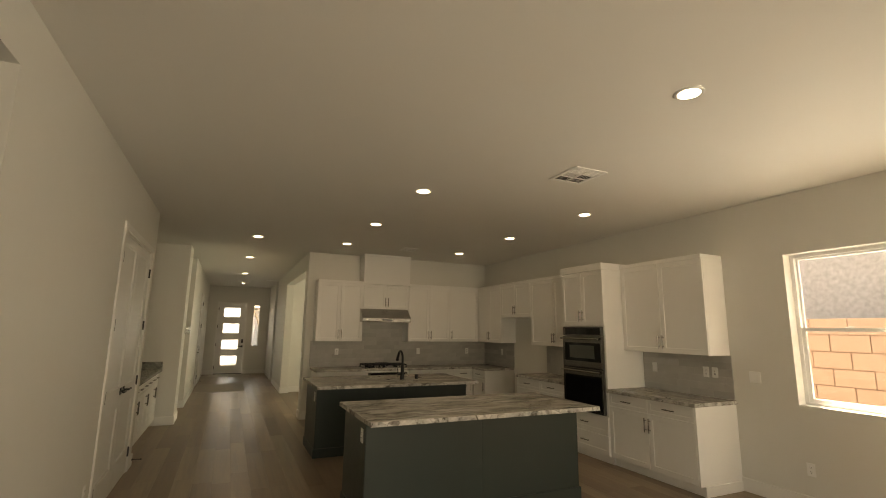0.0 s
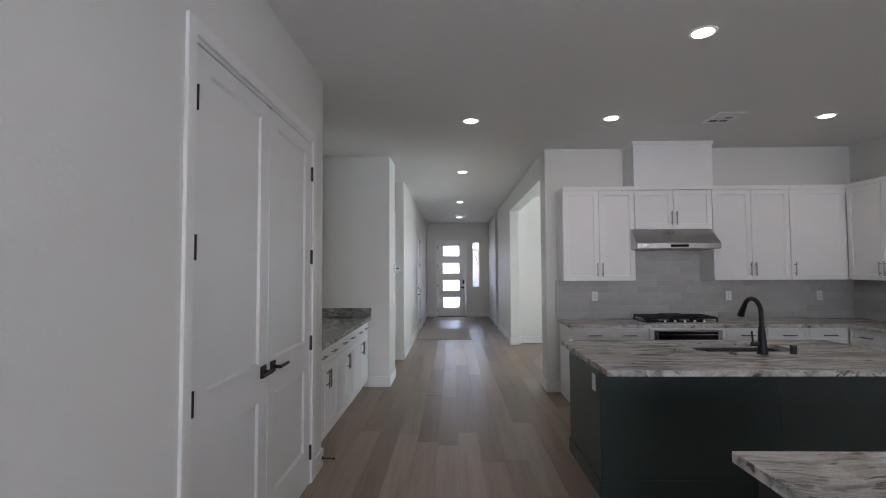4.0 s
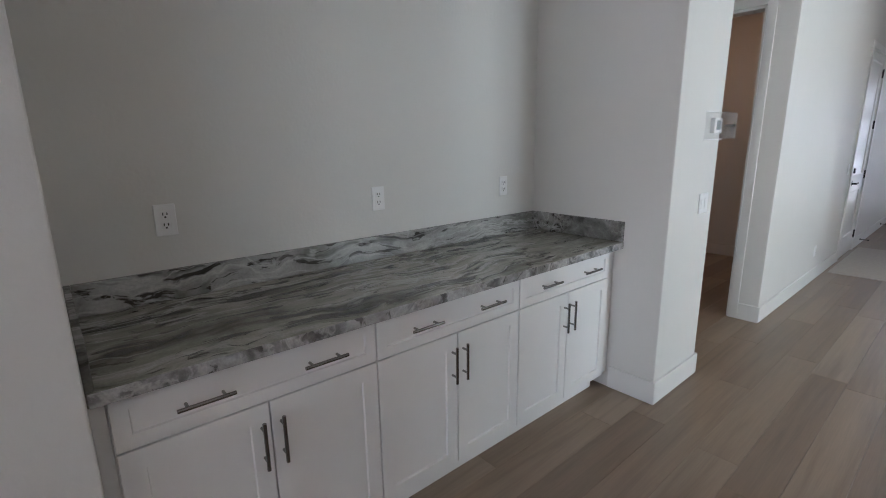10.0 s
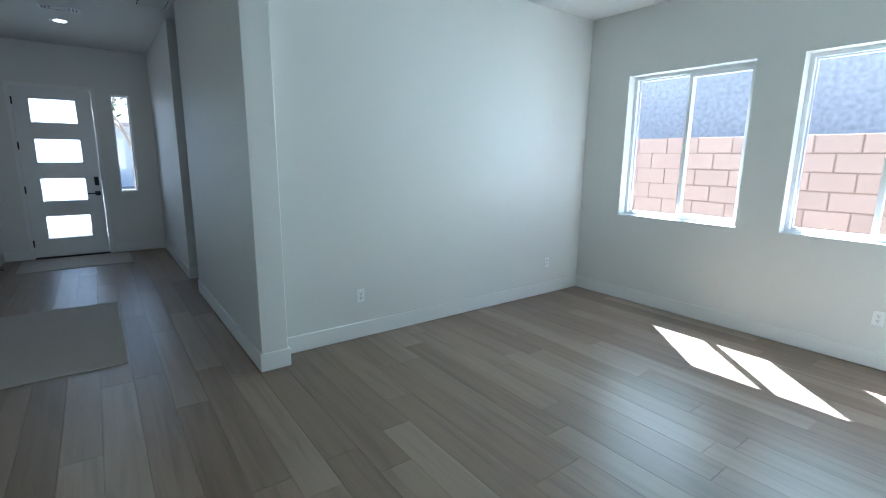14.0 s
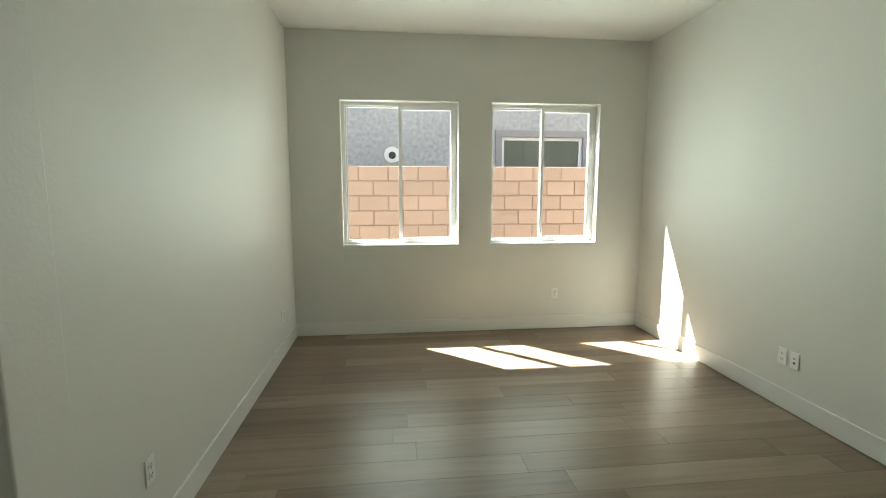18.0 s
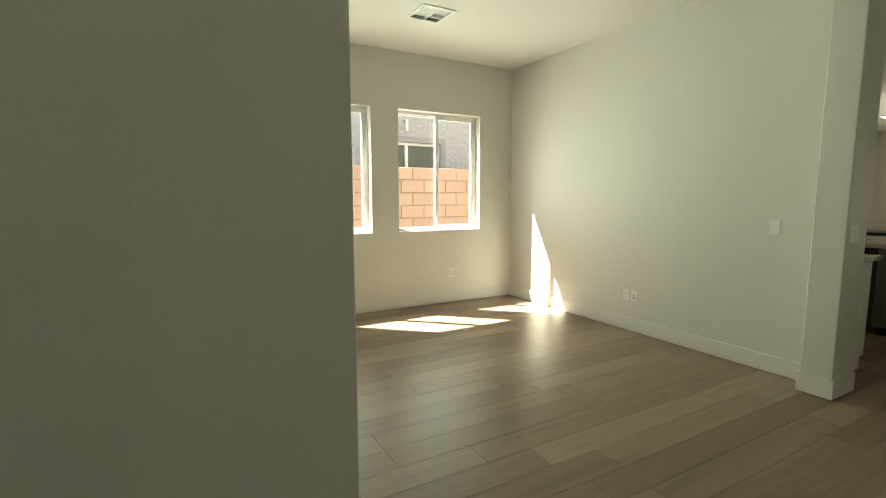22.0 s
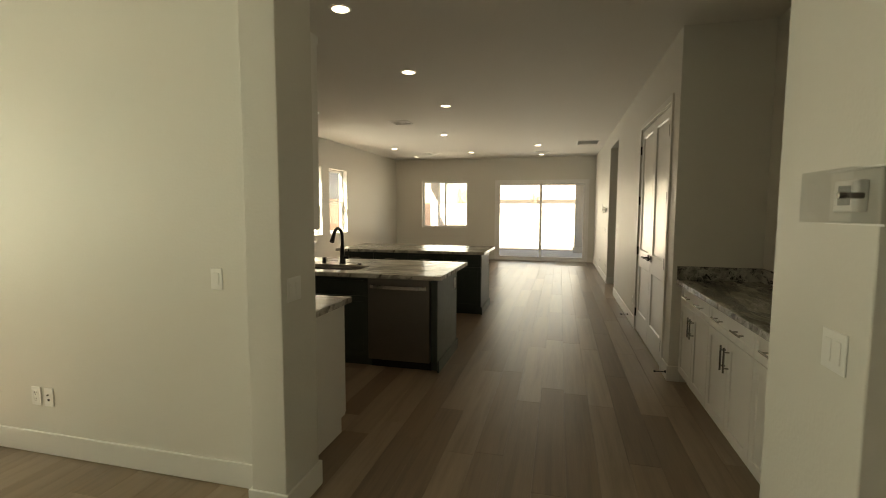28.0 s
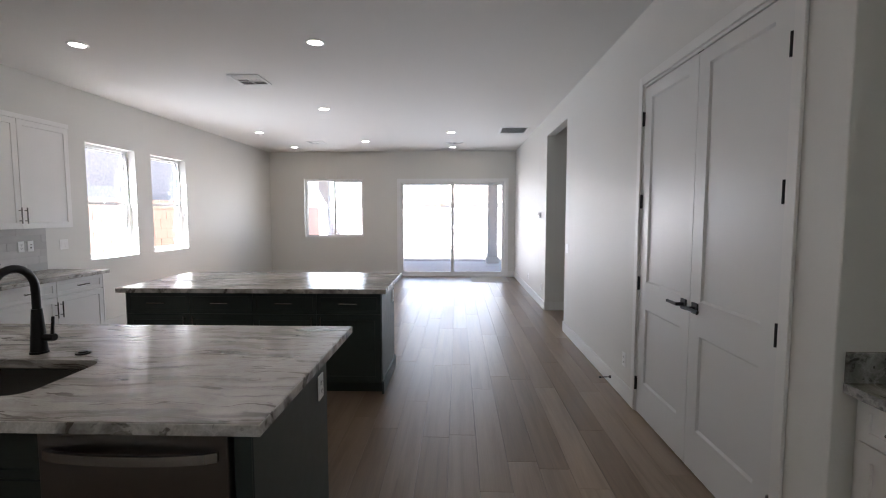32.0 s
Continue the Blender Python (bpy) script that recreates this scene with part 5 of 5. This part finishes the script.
vent("white hall ceiling grille beside the wall", 1.28, 10.75, 0.32, 0.4, (1, 1), "return_grille", 0.08)

# ---- plates on walls ----
def plate(kind, x, y, z, rz, gang=1, label=""):
    names = {"outlet": ("wall_outlet", "white duplex wall outlet with a plain cover plate", "outlet"), "switch": ("light_switch", "white rocker light switch with a plain cover plate", "light switch"), "blank": ("data_plate", "white cover plate with a coax and data port", "wall plate")}
    nm, lb, cat = names[kind]
    ob = thing(nm, label or lb, cat, pose(x, y, z, 0, 0, rz), "wall plates")
    w = 0.036 + 0.023 * (gang - 1)
    part("cover_plate", B(-w, -0.0065, -0.058, w, -0.0003, 0.058, bevel=0.0025), PLATE, ob)
    for g in range(gang):
        u = (g - (gang - 1) / 2) * 0.046
        if kind == "switch":
            part("rocker", B(u - 0.0165, -0.0095, -0.033, u + 0.0165, -0.0067, 0.033, bevel=0.0015), PLATE, ob)
        elif kind == "outlet":
            for s in (-0.0195, 0.0195):
                p = part("socket", B(u - 0.0165, -0.0085, s - 0.014, u + 0.0165, -0.0067, s + 0.014, bevel=0.002), PLATE, ob)
                bm = bmesh.new()
                box(bm, u - 0.0085, -0.0091, s - 0.002, u - 0.005, -0.0086, s + 0.008)
                box(bm, u + 0.005, -0.0091, s - 0.002, u + 0.0085, -0.0086, s + 0.008)
                box(bm, u - 0.003, -0.0091, s - 0.0115, u + 0.003, -0.0086, s - 0.0055)
                part("slots", bm, SLOT_SHADE, p)
        else:
            part("port", rod(bmesh.new(), (u, -0.0066, 0.015), (u, -0.014, 0.015), 0.005, 10), NICKEL, ob, "", True)
            part("port", B(u - 0.008, -0.0075, -0.024, u + 0.008, -0.0066, -0.01), SLOT_SHADE, ob)
    return ob


SPL = 0.0112                     # tile thickness over the wall
for x in (2.06, 3.71, 4.82):
    plate("outlet", x, NY - SPL, 1.19, 0)
plate("outlet", EX - SPL, 3.79, 1.2, -90)
plate("switch", EX - SPL, 0.03, 1.19, -90)
plate("outlet", EX - SPL, -0.69, 1.19, -90)
plate("blank", EX - SPL, -0.80, 1.19, -90)
plate("switch", EX, -1.24, 1.18, -90, 2, "white two-gang rocker switch on the kitchen wall")
plate("outlet", EX, -1.68, 0.38, -90)
plate("switch", WX, -1.87, 1.1, 90, 2, "white two-gang rocker switch beside the side hall opening")
plate("outlet", WX, 0.22, 0.33, 90)
plate("switch", WX, -3.86, 1.1, 90)
plate("blank", WX, -4.81, 1.6, 90, 2)
plate("outlet", WX, -3.63, 0.33, 90)
plate("blank", WX, -5.04, 0.32, 90, 2)
plate("switch", WX, -7.05, 1.1, 90)
plate("switch", HW, 5.21, 1.118, 90, 2, "white two-gang rocker switch below the hall thermostat")
for y in (2.66, 3.58, 4.49):
    plate("outlet", -1.44, y, 1.215, 90)
plate("outlet", HW, 8.32, 0.33, 90)
plate("switch", HW, 9.33, 1.12, 90)
plate("switch", HE, 4.735, 1.125, -90, 2, "white two-gang rocker switch on the kitchen wall end")
plate("switch", 1.97, RS, 1.14, 180)
plate("outlet", 3.30, RS, 0.365, 180)
plate("blank", 3.20, RS, 0.365, 180)
plate("outlet", EX, 5.6, 0.39, -90)
plate("outlet", 2.345, RN, 0.375, 0)
plate("outlet", 4.705, RN, 0.37, 0)
plate("outlet", 1.278, -0.43, 0.74, 90 + 180, label="white outlet on the island's dark end panel")
plate("outlet", 1.278, 1.98, 0.74, 90 + 180, label="white outlet on the island's dark end panel")


def thermostat(x, y, z, rz, label):
    ob = thing("thermostat", label, "thermostat", pose(x, y, z, 0, 0, rz))
    part("body", B(-0.055, -0.026, -0.042, 0.055, -0.0003, 0.042, bevel=0.005, seg=2), PLATE, ob)
    part("screen", B(-0.03, -0.0272, -0.024, 0.026, -0.0262, 0.028), mat("lcd", (0.2, 0.23, 0.23), 0.2), ob, "grey screen")
    bm = bmesh.new()
    w, h, d, t = 0.125, 0.07, 0.075, 0.003
    box(bm, -w, -d, -h, w, -d + t, h)
    box(bm, -w, -d + t, h - t, w, -0.0005, h)
    box(bm, -w, -d + t, -h, w, -0.0005, -h + t)
    box(bm, -w, -d + t, -h + t, -w + t, -0.0005, h - t)
    box(bm, w - t, -d + t, -h + t, w, -0.0005, h - t)
    g = part("guard", bm, ACRYLIC, ob, "clear acrylic lockable guard")
    for za in (-h - 0.006, h + 0.0005):
        part("guard_base", B(-w - 0.006, -0.006, za, w + 0.006, -0.0002, za + 0.0055), PLATE, g)
    part("lock", rod(bmesh.new(), (0.085, -0.03, 0), (0.085, -0.083, 0), 0.008, 12), NICKEL, g, "small cam lock", True)
    return ob


thermostat(HW, 5.25, 1.55, 90, "white thermostat inside a clear plastic lock box")
thermostat(WX, -3.83, 1.52, 90, "white thermostat inside a clear plastic lock box")


def doorstop(x, y, dx, dy):
    ob = thing("door_stop", "thin black spring door stop on the baseboard", "door stop", pose(x, y, 0.075), "door stops")
    d = Vector((dx, dy, -0.04))
    bm = bmesh.new()
    rod(bm, (0, 0, 0), Vector((dx, dy, 0)) * 0.008, 0.014, 14)
    part("base", bm, BLACK, ob, "", True)
    bm = bmesh.new()
    rod(bm, (0, 0, 0), d * 0.085, 0.0045, 10)
    part("rod", bm, BLACK, ob, "", True)
    part("tip", rod(bmesh.new(), d * 0.085, d * 0.1, 0.0085, 12), BLACK, ob, "", True)


doorstop(WX + BASE_T, 2.31, 1, 0)
doorstop(WX + BASE_T, -0.07, 1, 0)
doorstop(HW + BASE_T, 10.98, 1, 0)
doorstop(HW + BASE_T, 12.79, 1, 0)


# ---- rugs ----
def rug(name, label, x0, y0, x1, y1, material, h=0.009):
    ob = thing(name, label, "rug", pose((x0 + x1) / 2, (y0 + y1) / 2, 0))
    sx, sy = (x1 - x0) / 2, (y1 - y0) / 2
    bm = bmesh.new()
    n, k = 24, 16
    g = [[bm.verts.new((-sx + 0.02 + (2 * sx - 0.04) * i / n, -sy + 0.02 + (2 * sy - 0.04) * j / k, h + 0.0012 * noise.noise((i * 0.4, j * 0.4, x0)))) for j in range(k + 1)] for i in range(n + 1)]
    for i in range(n):
        for j in range(k):
            bm.faces.new((g[i][j], g[i + 1][j], g[i + 1][j + 1], g[i][j + 1]))
    part("woven_field", bm, material, ob, "", True)
    bm = bmesh.new()
    for c in ((-sx, -sy, sx, -sy + 0.022), (-sx, sy - 0.022, sx, sy), (-sx, -sy + 0.022, -sx + 0.022, sy - 0.022), (sx - 0.022, -sy + 0.022, sx, sy - 0.022)):
        box(bm, c[0], c[1], 0.001, c[2], c[3], h + 0.001, bevel=0.002)
    part("binding", bm, material, ob)
    return ob


rug("hall_rug", "flat beige woven runner rug on the hall floor", -0.5, 8.88, 0.68, 10.7, RUG)
rug("entry_mat", "flat beige woven mat before the entry door", -0.33, 12.78, 0.94, 13.64, RUG)
rug("patio_mat", "flat grey woven mat before the patio door", -0.53, -7.24, 0.32, -6.39, RUG)

# ---- laundry box in the far wall ----
lb = thing("laundry_box", "recessed washer hookup box with a brass valve", "laundry box", pose(-2.5, 8.46, 0.56, 0, 0, 90))
bm = bmesh.new()
box(bm, -0.125, -0.004, -0.095, -0.105, 0.08, 0.095)
box(bm, 0.105, -0.004, -0.095, 0.125, 0.08, 0.095)
box(bm, -0.105, -0.004, 0.075, 0.105, 0.08, 0.095)
box(bm, -0.105, -0.004, -0.095, 0.105, 0.08, -0.075)
box(bm, -0.105, 0.07, -0.075, 0.105, 0.08, 0.075)
part("box", bm, mat("hookup_box", (0.2, 0.17, 0.14), 0.5, vary=0.1, scale=30), lb, "brown plastic recessed box")
bm = bmesh.new()
rod(bm, (0.0, 0.045, -0.074), (0.0, 0.045, 0.02), 0.012, 12)
rod(bm, (0.0, 0.045, 0.02), (0.0, 0.0, 0.02), 0.016, 12)
part("valve", bm, COPPER, lb, "brass shut-off valve", True)

# ---- outside ----
G0 = -0.13
bm = bmesh.new()
n = 700
for x0, y0, x1, y1 in ((-n, -n, n, n),):
    vs = [bm.verts.new(p) for p in ((x0, y0, G0), (x1, y0, G0), (x1, y1, G0), (x0, y1, G0))]
    bm.faces.new(vs)
solid("ground", bm, GRAVEL, "tan desert gravel ground round the house", "ground")
solid("patio_slab", B(-3.0, -11.3, G0 - 0.05, 5.45, SY - 0.191, -0.03, bevel=0.01), CONC, "pale concrete patio slab behind the house", "patio")
solid("porch_slab", B(-0.8, HEND + T + 0.001, G0 - 0.05, 2.9, 16.2, -0.03, bevel=0.01), CONC, "pale concrete porch slab before the entry", "porch")

pc = thing("patio_column", "square pale stucco patio column", "column", pose(-0.47, -10.9, -0.03))
part("shaft", B(-0.15, -0.15, 0.2, 0.15, 0.15, 2.9, bevel=0.01), STUCCO_P, pc)
part("base", B(-0.2, -0.2, 0.0, 0.2, 0.2, 0.2, bevel=0.012), STUCCO_P, pc)
pc2 = copy_thing(pc, pose(4.95, -10.9, -0.03))
pcov = thing("patio_cover", "flat pale stucco patio roof on columns", "patio cover", pose(0, 0, 0))
part("roof", B(-3.0, -11.3, 2.95, 5.45, SY - 0.192, 3.15), STUCCO_P, pcov)
part("beam", B(-3.0, -11.1, 2.72, 5.45, -10.7, 2.949, bevel=0.01), STUCCO_P, pcov)


def house(name, label, m, W, D, H, wins, wall=STUCCO):
    """A plain stucco house: its front faces -v, windows (u, z0, z1, w) with a raised trim."""
    ob = thing(name, label, "house", m)
    bm = bmesh.new()
    at = 0.0
    for u, z0, z1, w in sorted(wins):
        box(bm, at, 0, 0, u, 0.2, H)
        box(bm, u, 0, 0, u + w, 0.2, z0)
        box(bm, u, 0, z1, u + w, 0.2, H)
        at = u + w
    box(bm, at, 0, 0, W, 0.2, H)
    box(bm, 0, 0.2, 0, 0.2, D, H)
    box(bm, W - 0.2, 0.2, 0, W, D, H)
    box(bm, 0.2, D - 0.2, 0, W - 0.2, D, H)
    part("wall", bm, wall, ob)
    bm = bmesh.new()
    o = 0.5
    a = [bm.verts.new(p) for p in ((-o, -o, H), (W + o, -o, H), (W + o, D + o, H), (-o, D + o, H))]
    b = [bm.verts.new(p) for p in ((D / 2, D / 2, H + D * 0.2), (W - D / 2, D / 2, H + D * 0.2))]
    lo = [bm.verts.new((v.co.x, v.co.y, H - 0.15)) for v in a]
    for k in range(4):
        bm.faces.new((a[k], a[(k + 1) % 4], lo[(k + 1) % 4], lo[k]))
    bm.faces.new(lo)
    bm.faces.new((a[0], a[1], b[1], b[0]))
    bm.faces.new((a[1], a[2], b[1]))
    bm.faces.new((a[2], a[3], b[0], b[1]))
    bm.faces.new((a[3], a[0], b[0]))
    part("roof", bm, ROOF, ob)
    for u, z0, z1, w in wins:
        bm = bmesh.new()
        t = 0.11
        for c in ((u - t, z0 - t, u, z1 + t), (u + w, z0 - t, u + w + t, z1 + t), (u, z1, u + w, z1 + t), (u, z0 - t, u + w, z0)):
            box(bm, c[0], -0.04, c[1], c[2], 0.0, c[3])
        part("window_trim", bm, TAN, ob)
        bm = bmesh.new()
        for c in ((u, z0, u + 0.05, z1), (u + w - 0.05, z0, u + w, z1), (u + 0.05, z0, u + w - 0.05, z0 + 0.05), (u + 0.05, z1 - 0.05, u + w - 0.05, z1), (u + w / 2 - 0.03, z0 + 0.05, u + w / 2 + 0.03, z1 - 0.05)):
            box(bm, c[0], 0.03, c[1], c[2], 0.1, c[3])
        f = part("window_frame", bm, VINYL, ob)
        part("pane", B(u + 0.05, 0.06, z0 + 0.05, u + w - 0.05, 0.07, z1 - 0.05), TEAL, f, "dark green-tinted glass")
    return ob


# the neighbour to the east: u runs towards -y from y = 24
nb = house("neighbour_house", "grey stucco neighbouring house behind the block wall", pose(8.3, 24.0, G0, 0, 0, -90), 42.0, 9.0, 3.5, [(18.5, 1.35, 2.52, 1.42), (27.2, 1.2, 2.6, 0.9)])
part("vent_cap", rod(bmesh.new(), (16.66, 0.0, 2.21), (16.66, -0.05, 2.21), 0.13, 24), PLATE, nb, "round white wall vent", True)
# flat black disc: the shade of the opening as colour
part("vent_hole", rod(bmesh.new(), (16.66, -0.051, 2.2), (16.66, -0.056, 2.2), 0.06, 16), SLOT_SHADE, nb, "black disc for the shade in the vent opening", True)
bm = bmesh.new()
rod(bm, (19.15, -0.01, 2.9), (19.15, -0.12, 2.9), 0.03, 12)
rod(bm, (19.15, -0.12, 2.92), (19.15, -0.12, 2.72), 0.03, 12)
part("drain_pipe", bm, PLATE, nb, "short white overflow pipe", True)
house("far_house", "tan stucco house with a clay tile roof beyond the back wall", pose(6.0, -36.0, G0, 0, 0, 180), 12.0, 9.0, 2.7, [(3.0, 1.0, 2.2, 1.5), (9.0, 1.0, 2.2, 1.8)], STUCCO_P)
house("street_house", "pale stucco house across the street from the entry", pose(-9.0, 34.0, G0), 20.0, 9.0, 3.2, [(4.0, 1.0, 2.2, 1.8), (13.0, 1.0, 2.2, 1.8)], STUCCO_P)
pw = thing("porch_wall", "pale stucco porch wall beside the entry", "porch wall", pose(2.1, 14.2, G0))
part("wall", B(0, 0, 0, 0.2, 3.2, 3.3, bevel=0.01), STUCCO_P, pw)
pr = thing("porch_roof", "flat pale stucco porch roof over the entry", "porch roof", pose(0, 0, 0))
part("slab", B(-0.9, HEND + T + 0.001, 3.06, 2.9, 16.0, 3.25), STUCCO_P, pr)


def tree(name, label, x, y, h, bare, seed):
    """A branching tree; bare: twigs only, else small leaf clumps."""
    rnd = random.Random(seed)
    ob = thing(name, label, "tree", pose(x, y, G0))
    wood, leaves = bmesh.new(), bmesh.new()

    def limb(p, d, length, r, depth):
        q = p + d * length
        mid = (p + q) / 2 + Vector((rnd.uniform(-1, 1), rnd.uniform(-1, 1), 0)) * length * 0.07
        tube(wood, [p, mid, q], [r, r * 0.85, r * 0.68], 6)
        if depth == 0:
            if not bare:
                for _ in range(9):
                    c = q + Vector((rnd.gauss(0, 0.22), rnd.gauss(0, 0.22), rnd.gauss(0, 0.18)))
                    a = Vector((rnd.uniform(-1, 1), rnd.uniform(-1, 1), rnd.uniform(-0.6, 0.6))).normalized()
                    b = a.orthogonal().normalized()
                    s = rnd.uniform(0.05, 0.11)
                    vs = [leaves.verts.new(c + k) for k in (a * s, b * s * 0.5, -a * s, -b * s * 0.5)]
                    leaves.faces.new(vs)
            return
        for _ in range(3 if depth > 1 else 4):
            nd = (d + Vector((rnd.uniform(-0.8, 0.8), rnd.uniform(-0.8, 0.8), rnd.uniform(-0.1, 0.5)))).normalized()
            limb(q, nd, length * rnd.uniform(0.58, 0.8), r * 0.62, depth - 1)
    limb(Vector((0, 0, 0)), Vector((0, 0, 1)), h * 0.32, h * 0.022, 4)
    part("trunk", wood, BARK, ob)
    if not bare:
        part("crown", leaves, LEAF, ob)
    else:
        leaves.free()
    return ob


tree("bare_tree", "leafless pale branching tree beyond the back wall", 7.0, -26.0, 3.9, True, 3)
tree("bare_tree", "leafless pale branching tree beyond the back wall", 2.4, -31.0, 3.7, True, 8)
tree("porch_tree", "small leafy green tree near the entry walk", 1.45, 18.9, 4.2, False, 5)

# ---- splash tiles ----
tile_mesh = {}


def tile_data(L, H, t=0.0105):
    key = (round(L, 3), round(H, 3))
    if key not in tile_mesh:
        tile_mesh[key] = mesh("tile", B(0, -t, 0, L, 0, H, bevel=0.0012), TILE)
    return tile_mesh[key]


def splash(name, label, m, W, z0, z1, seed, row=0.0785, length=0.61):
    """Long stone tiles in staggered rows over a thin grout bed; u from 0 to W, the face to -v."""
    ob = thing(name, label, "backsplash", m, kind="structure")
    part("grout", B(0, -0.008, z0, W, -0.0004, z1), GROUT, ob)
    rnd = random.Random(seed)
    z = z0
    while z < z1 - 0.01:
        h = min(row, z1 - z) - 0.0015
        u = -rnd.uniform(0.05, length)
        while u < W:
            L = rnd.choice((length, length * 0.75, length * 0.5))
            a, b = max(u, 0.0), min(u + L - 0.0015, W)
            if b - a > 0.02:
                t = new("tile", tile_data(b - a, h))
                t.parent = ob
                t.location = (a, 0, z)
            u += L
        z += row


splash("backsplash_north", "grey slate-look plank tile backsplash behind the cooktop", pose(1.572, NY, 0), EX - 1.572, CZ1 + 0.001, 1.388, 1)
splash("backsplash_hood", "grey slate-look plank tile backsplash below the hood", pose(2.457, NY, 0), 0.911, 1.389, 1.753, 2)
splash("backsplash_corner", "grey slate-look plank tile backsplash in the corner", pose(EX, NY - 0.012, 0, 0, 0, -90), NY - 0.012 - 3.36, CZ1 + 0.001, 1.388, 3)
splash("backsplash_middle", "grey slate-look plank tile backsplash beside the oven tower", pose(EX, 2.32, 0, 0, 0, -90), 2.32 - 1.052, CZ1 + 0.001, 1.388, 4)
splash("backsplash_end", "grey slate-look plank tile backsplash over the end worktop", pose(EX, 0.216, 0, 0, 0, -90), 1.216, CZ1 + 0.001, 1.388, 5)


# ---- block wall ----
def block_wall(name, label, m, L, near, rows=10, bl=0.4, bh=0.2, paint=BLOCK):
    """Concrete blocks in running bond; near: the stretch of u whose blocks are parts."""
    ob = thing(name, label, "garden wall", m)
    part("core", B(0, 0.012, 0, L, 0.15, rows * bh - 0.01), MORTAR, ob)
    data = mesh("block", B(0.006, 0.0, 0.006, bl - 0.006, 0.16, bh - 0.006, bevel=0.006), paint)
    far = bmesh.new()
    for r in range(rows):
        u = -bl / 2 * (r % 2)
        while u < L - 0.05:
            if u >= -0.01 and u + bl <= L + 0.01:
                if near[0] <= u <= near[1] and r >= rows - 7:
                    b = new("block", data)
                    b.parent, b.location = ob, (u, 0, r * bh)
                else:
                    box(far, u + 0.006, 0.0, r * bh + 0.006, u + bl - 0.006, 0.16, r * bh + bh - 0.006)
            u += bl
    tagged(part("block_courses", far, paint, ob), kind="stuff")
    return ob


block_wall("block_wall_east", "tan concrete block garden wall in running bond", pose(6.8, 16.0, G0 - 0.04, 0, 0, -90), 34.0, (7.9, 11.3))
block_wall("block_wall_south", "concrete block garden wall behind the yard, paled to look sunlit", pose(6.8, -17.5, G0 - 0.04, 0, 0, 180), 18.0, (50, 51), paint=BLOCK_LIT)

# ---- floor planks ----
PLW, PLL = 0.184, 1.52
ROOMS = [(-0.8, 5.4, -7.45, 4.6), (-1.5, -0.7, 2.25, 4.85), (-4.25, -0.7, -3.4, -1.92), (-0.6, 1.7, 4.4, 13.85), (1.4, 5.4, 4.55, 8.45), (-1.97, -0.5, 5.25, 6.8), (-2.58, -0.6, 6.65, 9.0), (1.5, 2.97, 8.3, 13.85), (-2.12, -0.7, 0.05, 2.15)]
plank_mesh = {}


def plank_bm(bm, W, L, ox=0.0, oy=0.0):
    c, g = 0.0009, 0.0003
    r = []
    for i, z in ((g, -0.011), (g, -0.0016), (g + c, 0.0)):
        r.append([bm.verts.new((ox + x, oy + y, z)) for x, y in ((i, i), (W - i, i), (W - i, L - i), (i, L - i))])
    for a, b in zip(r, r[1:]):
        for k in range(4):
            bm.faces.new((a[k], a[(k + 1) % 4], b[(k + 1) % 4], b[k]))
    bm.faces.new(r[2])


def plank_data(W, L):
    key = (round(W, 3), round(L, 3))
    if key not in plank_mesh:
        bm = bmesh.new()
        plank_bm(bm, W, L)
        plank_mesh[key] = mesh("plank", bm, OAK)
    return plank_mesh[key]


floor = thing("floor", "grey-brown oak plank floor laid along the hall", "floor", pose(0, 0, 0), kind="structure")
rest = bmesh.new()
rnd = random.Random(11)
col = 0
x = 0.33 - 26 * PLW
while x < 5.3:
    spans = []
    for c, d in sorted((c, d) for a, b, c, d in ROOMS if x < b - 0.04 and x + PLW > a + 0.04):
        if spans and c <= spans[-1][1]:
            spans[-1][1] = max(d, spans[-1][1])
        else:
            spans.append([c, d])
    y = -7.49 - rnd.uniform(0.0, PLL)
    while y < 13.85:
        for c, d in spans:
            y0, y1 = max(y, c), min(y + PLL, d)
            if y1 - y0 < 0.03:
                continue
            close = (-0.75 < x < 1.35 and -3.2 < y0 < 10.5) or (1.2 < x < 4.6 and 4.4 < y0 < 8.3)
            if close:
                p = new("plank", plank_data(PLW, y1 - y0))
                p.parent, p.location = floor, (x, y0, 0)
            else:
                plank_bm(rest, PLW, y1 - y0, x, y0)
        y += PLL
    x += PLW
tagged(part("plank_field", rest, OAK_FAR, floor), kind="stuff")
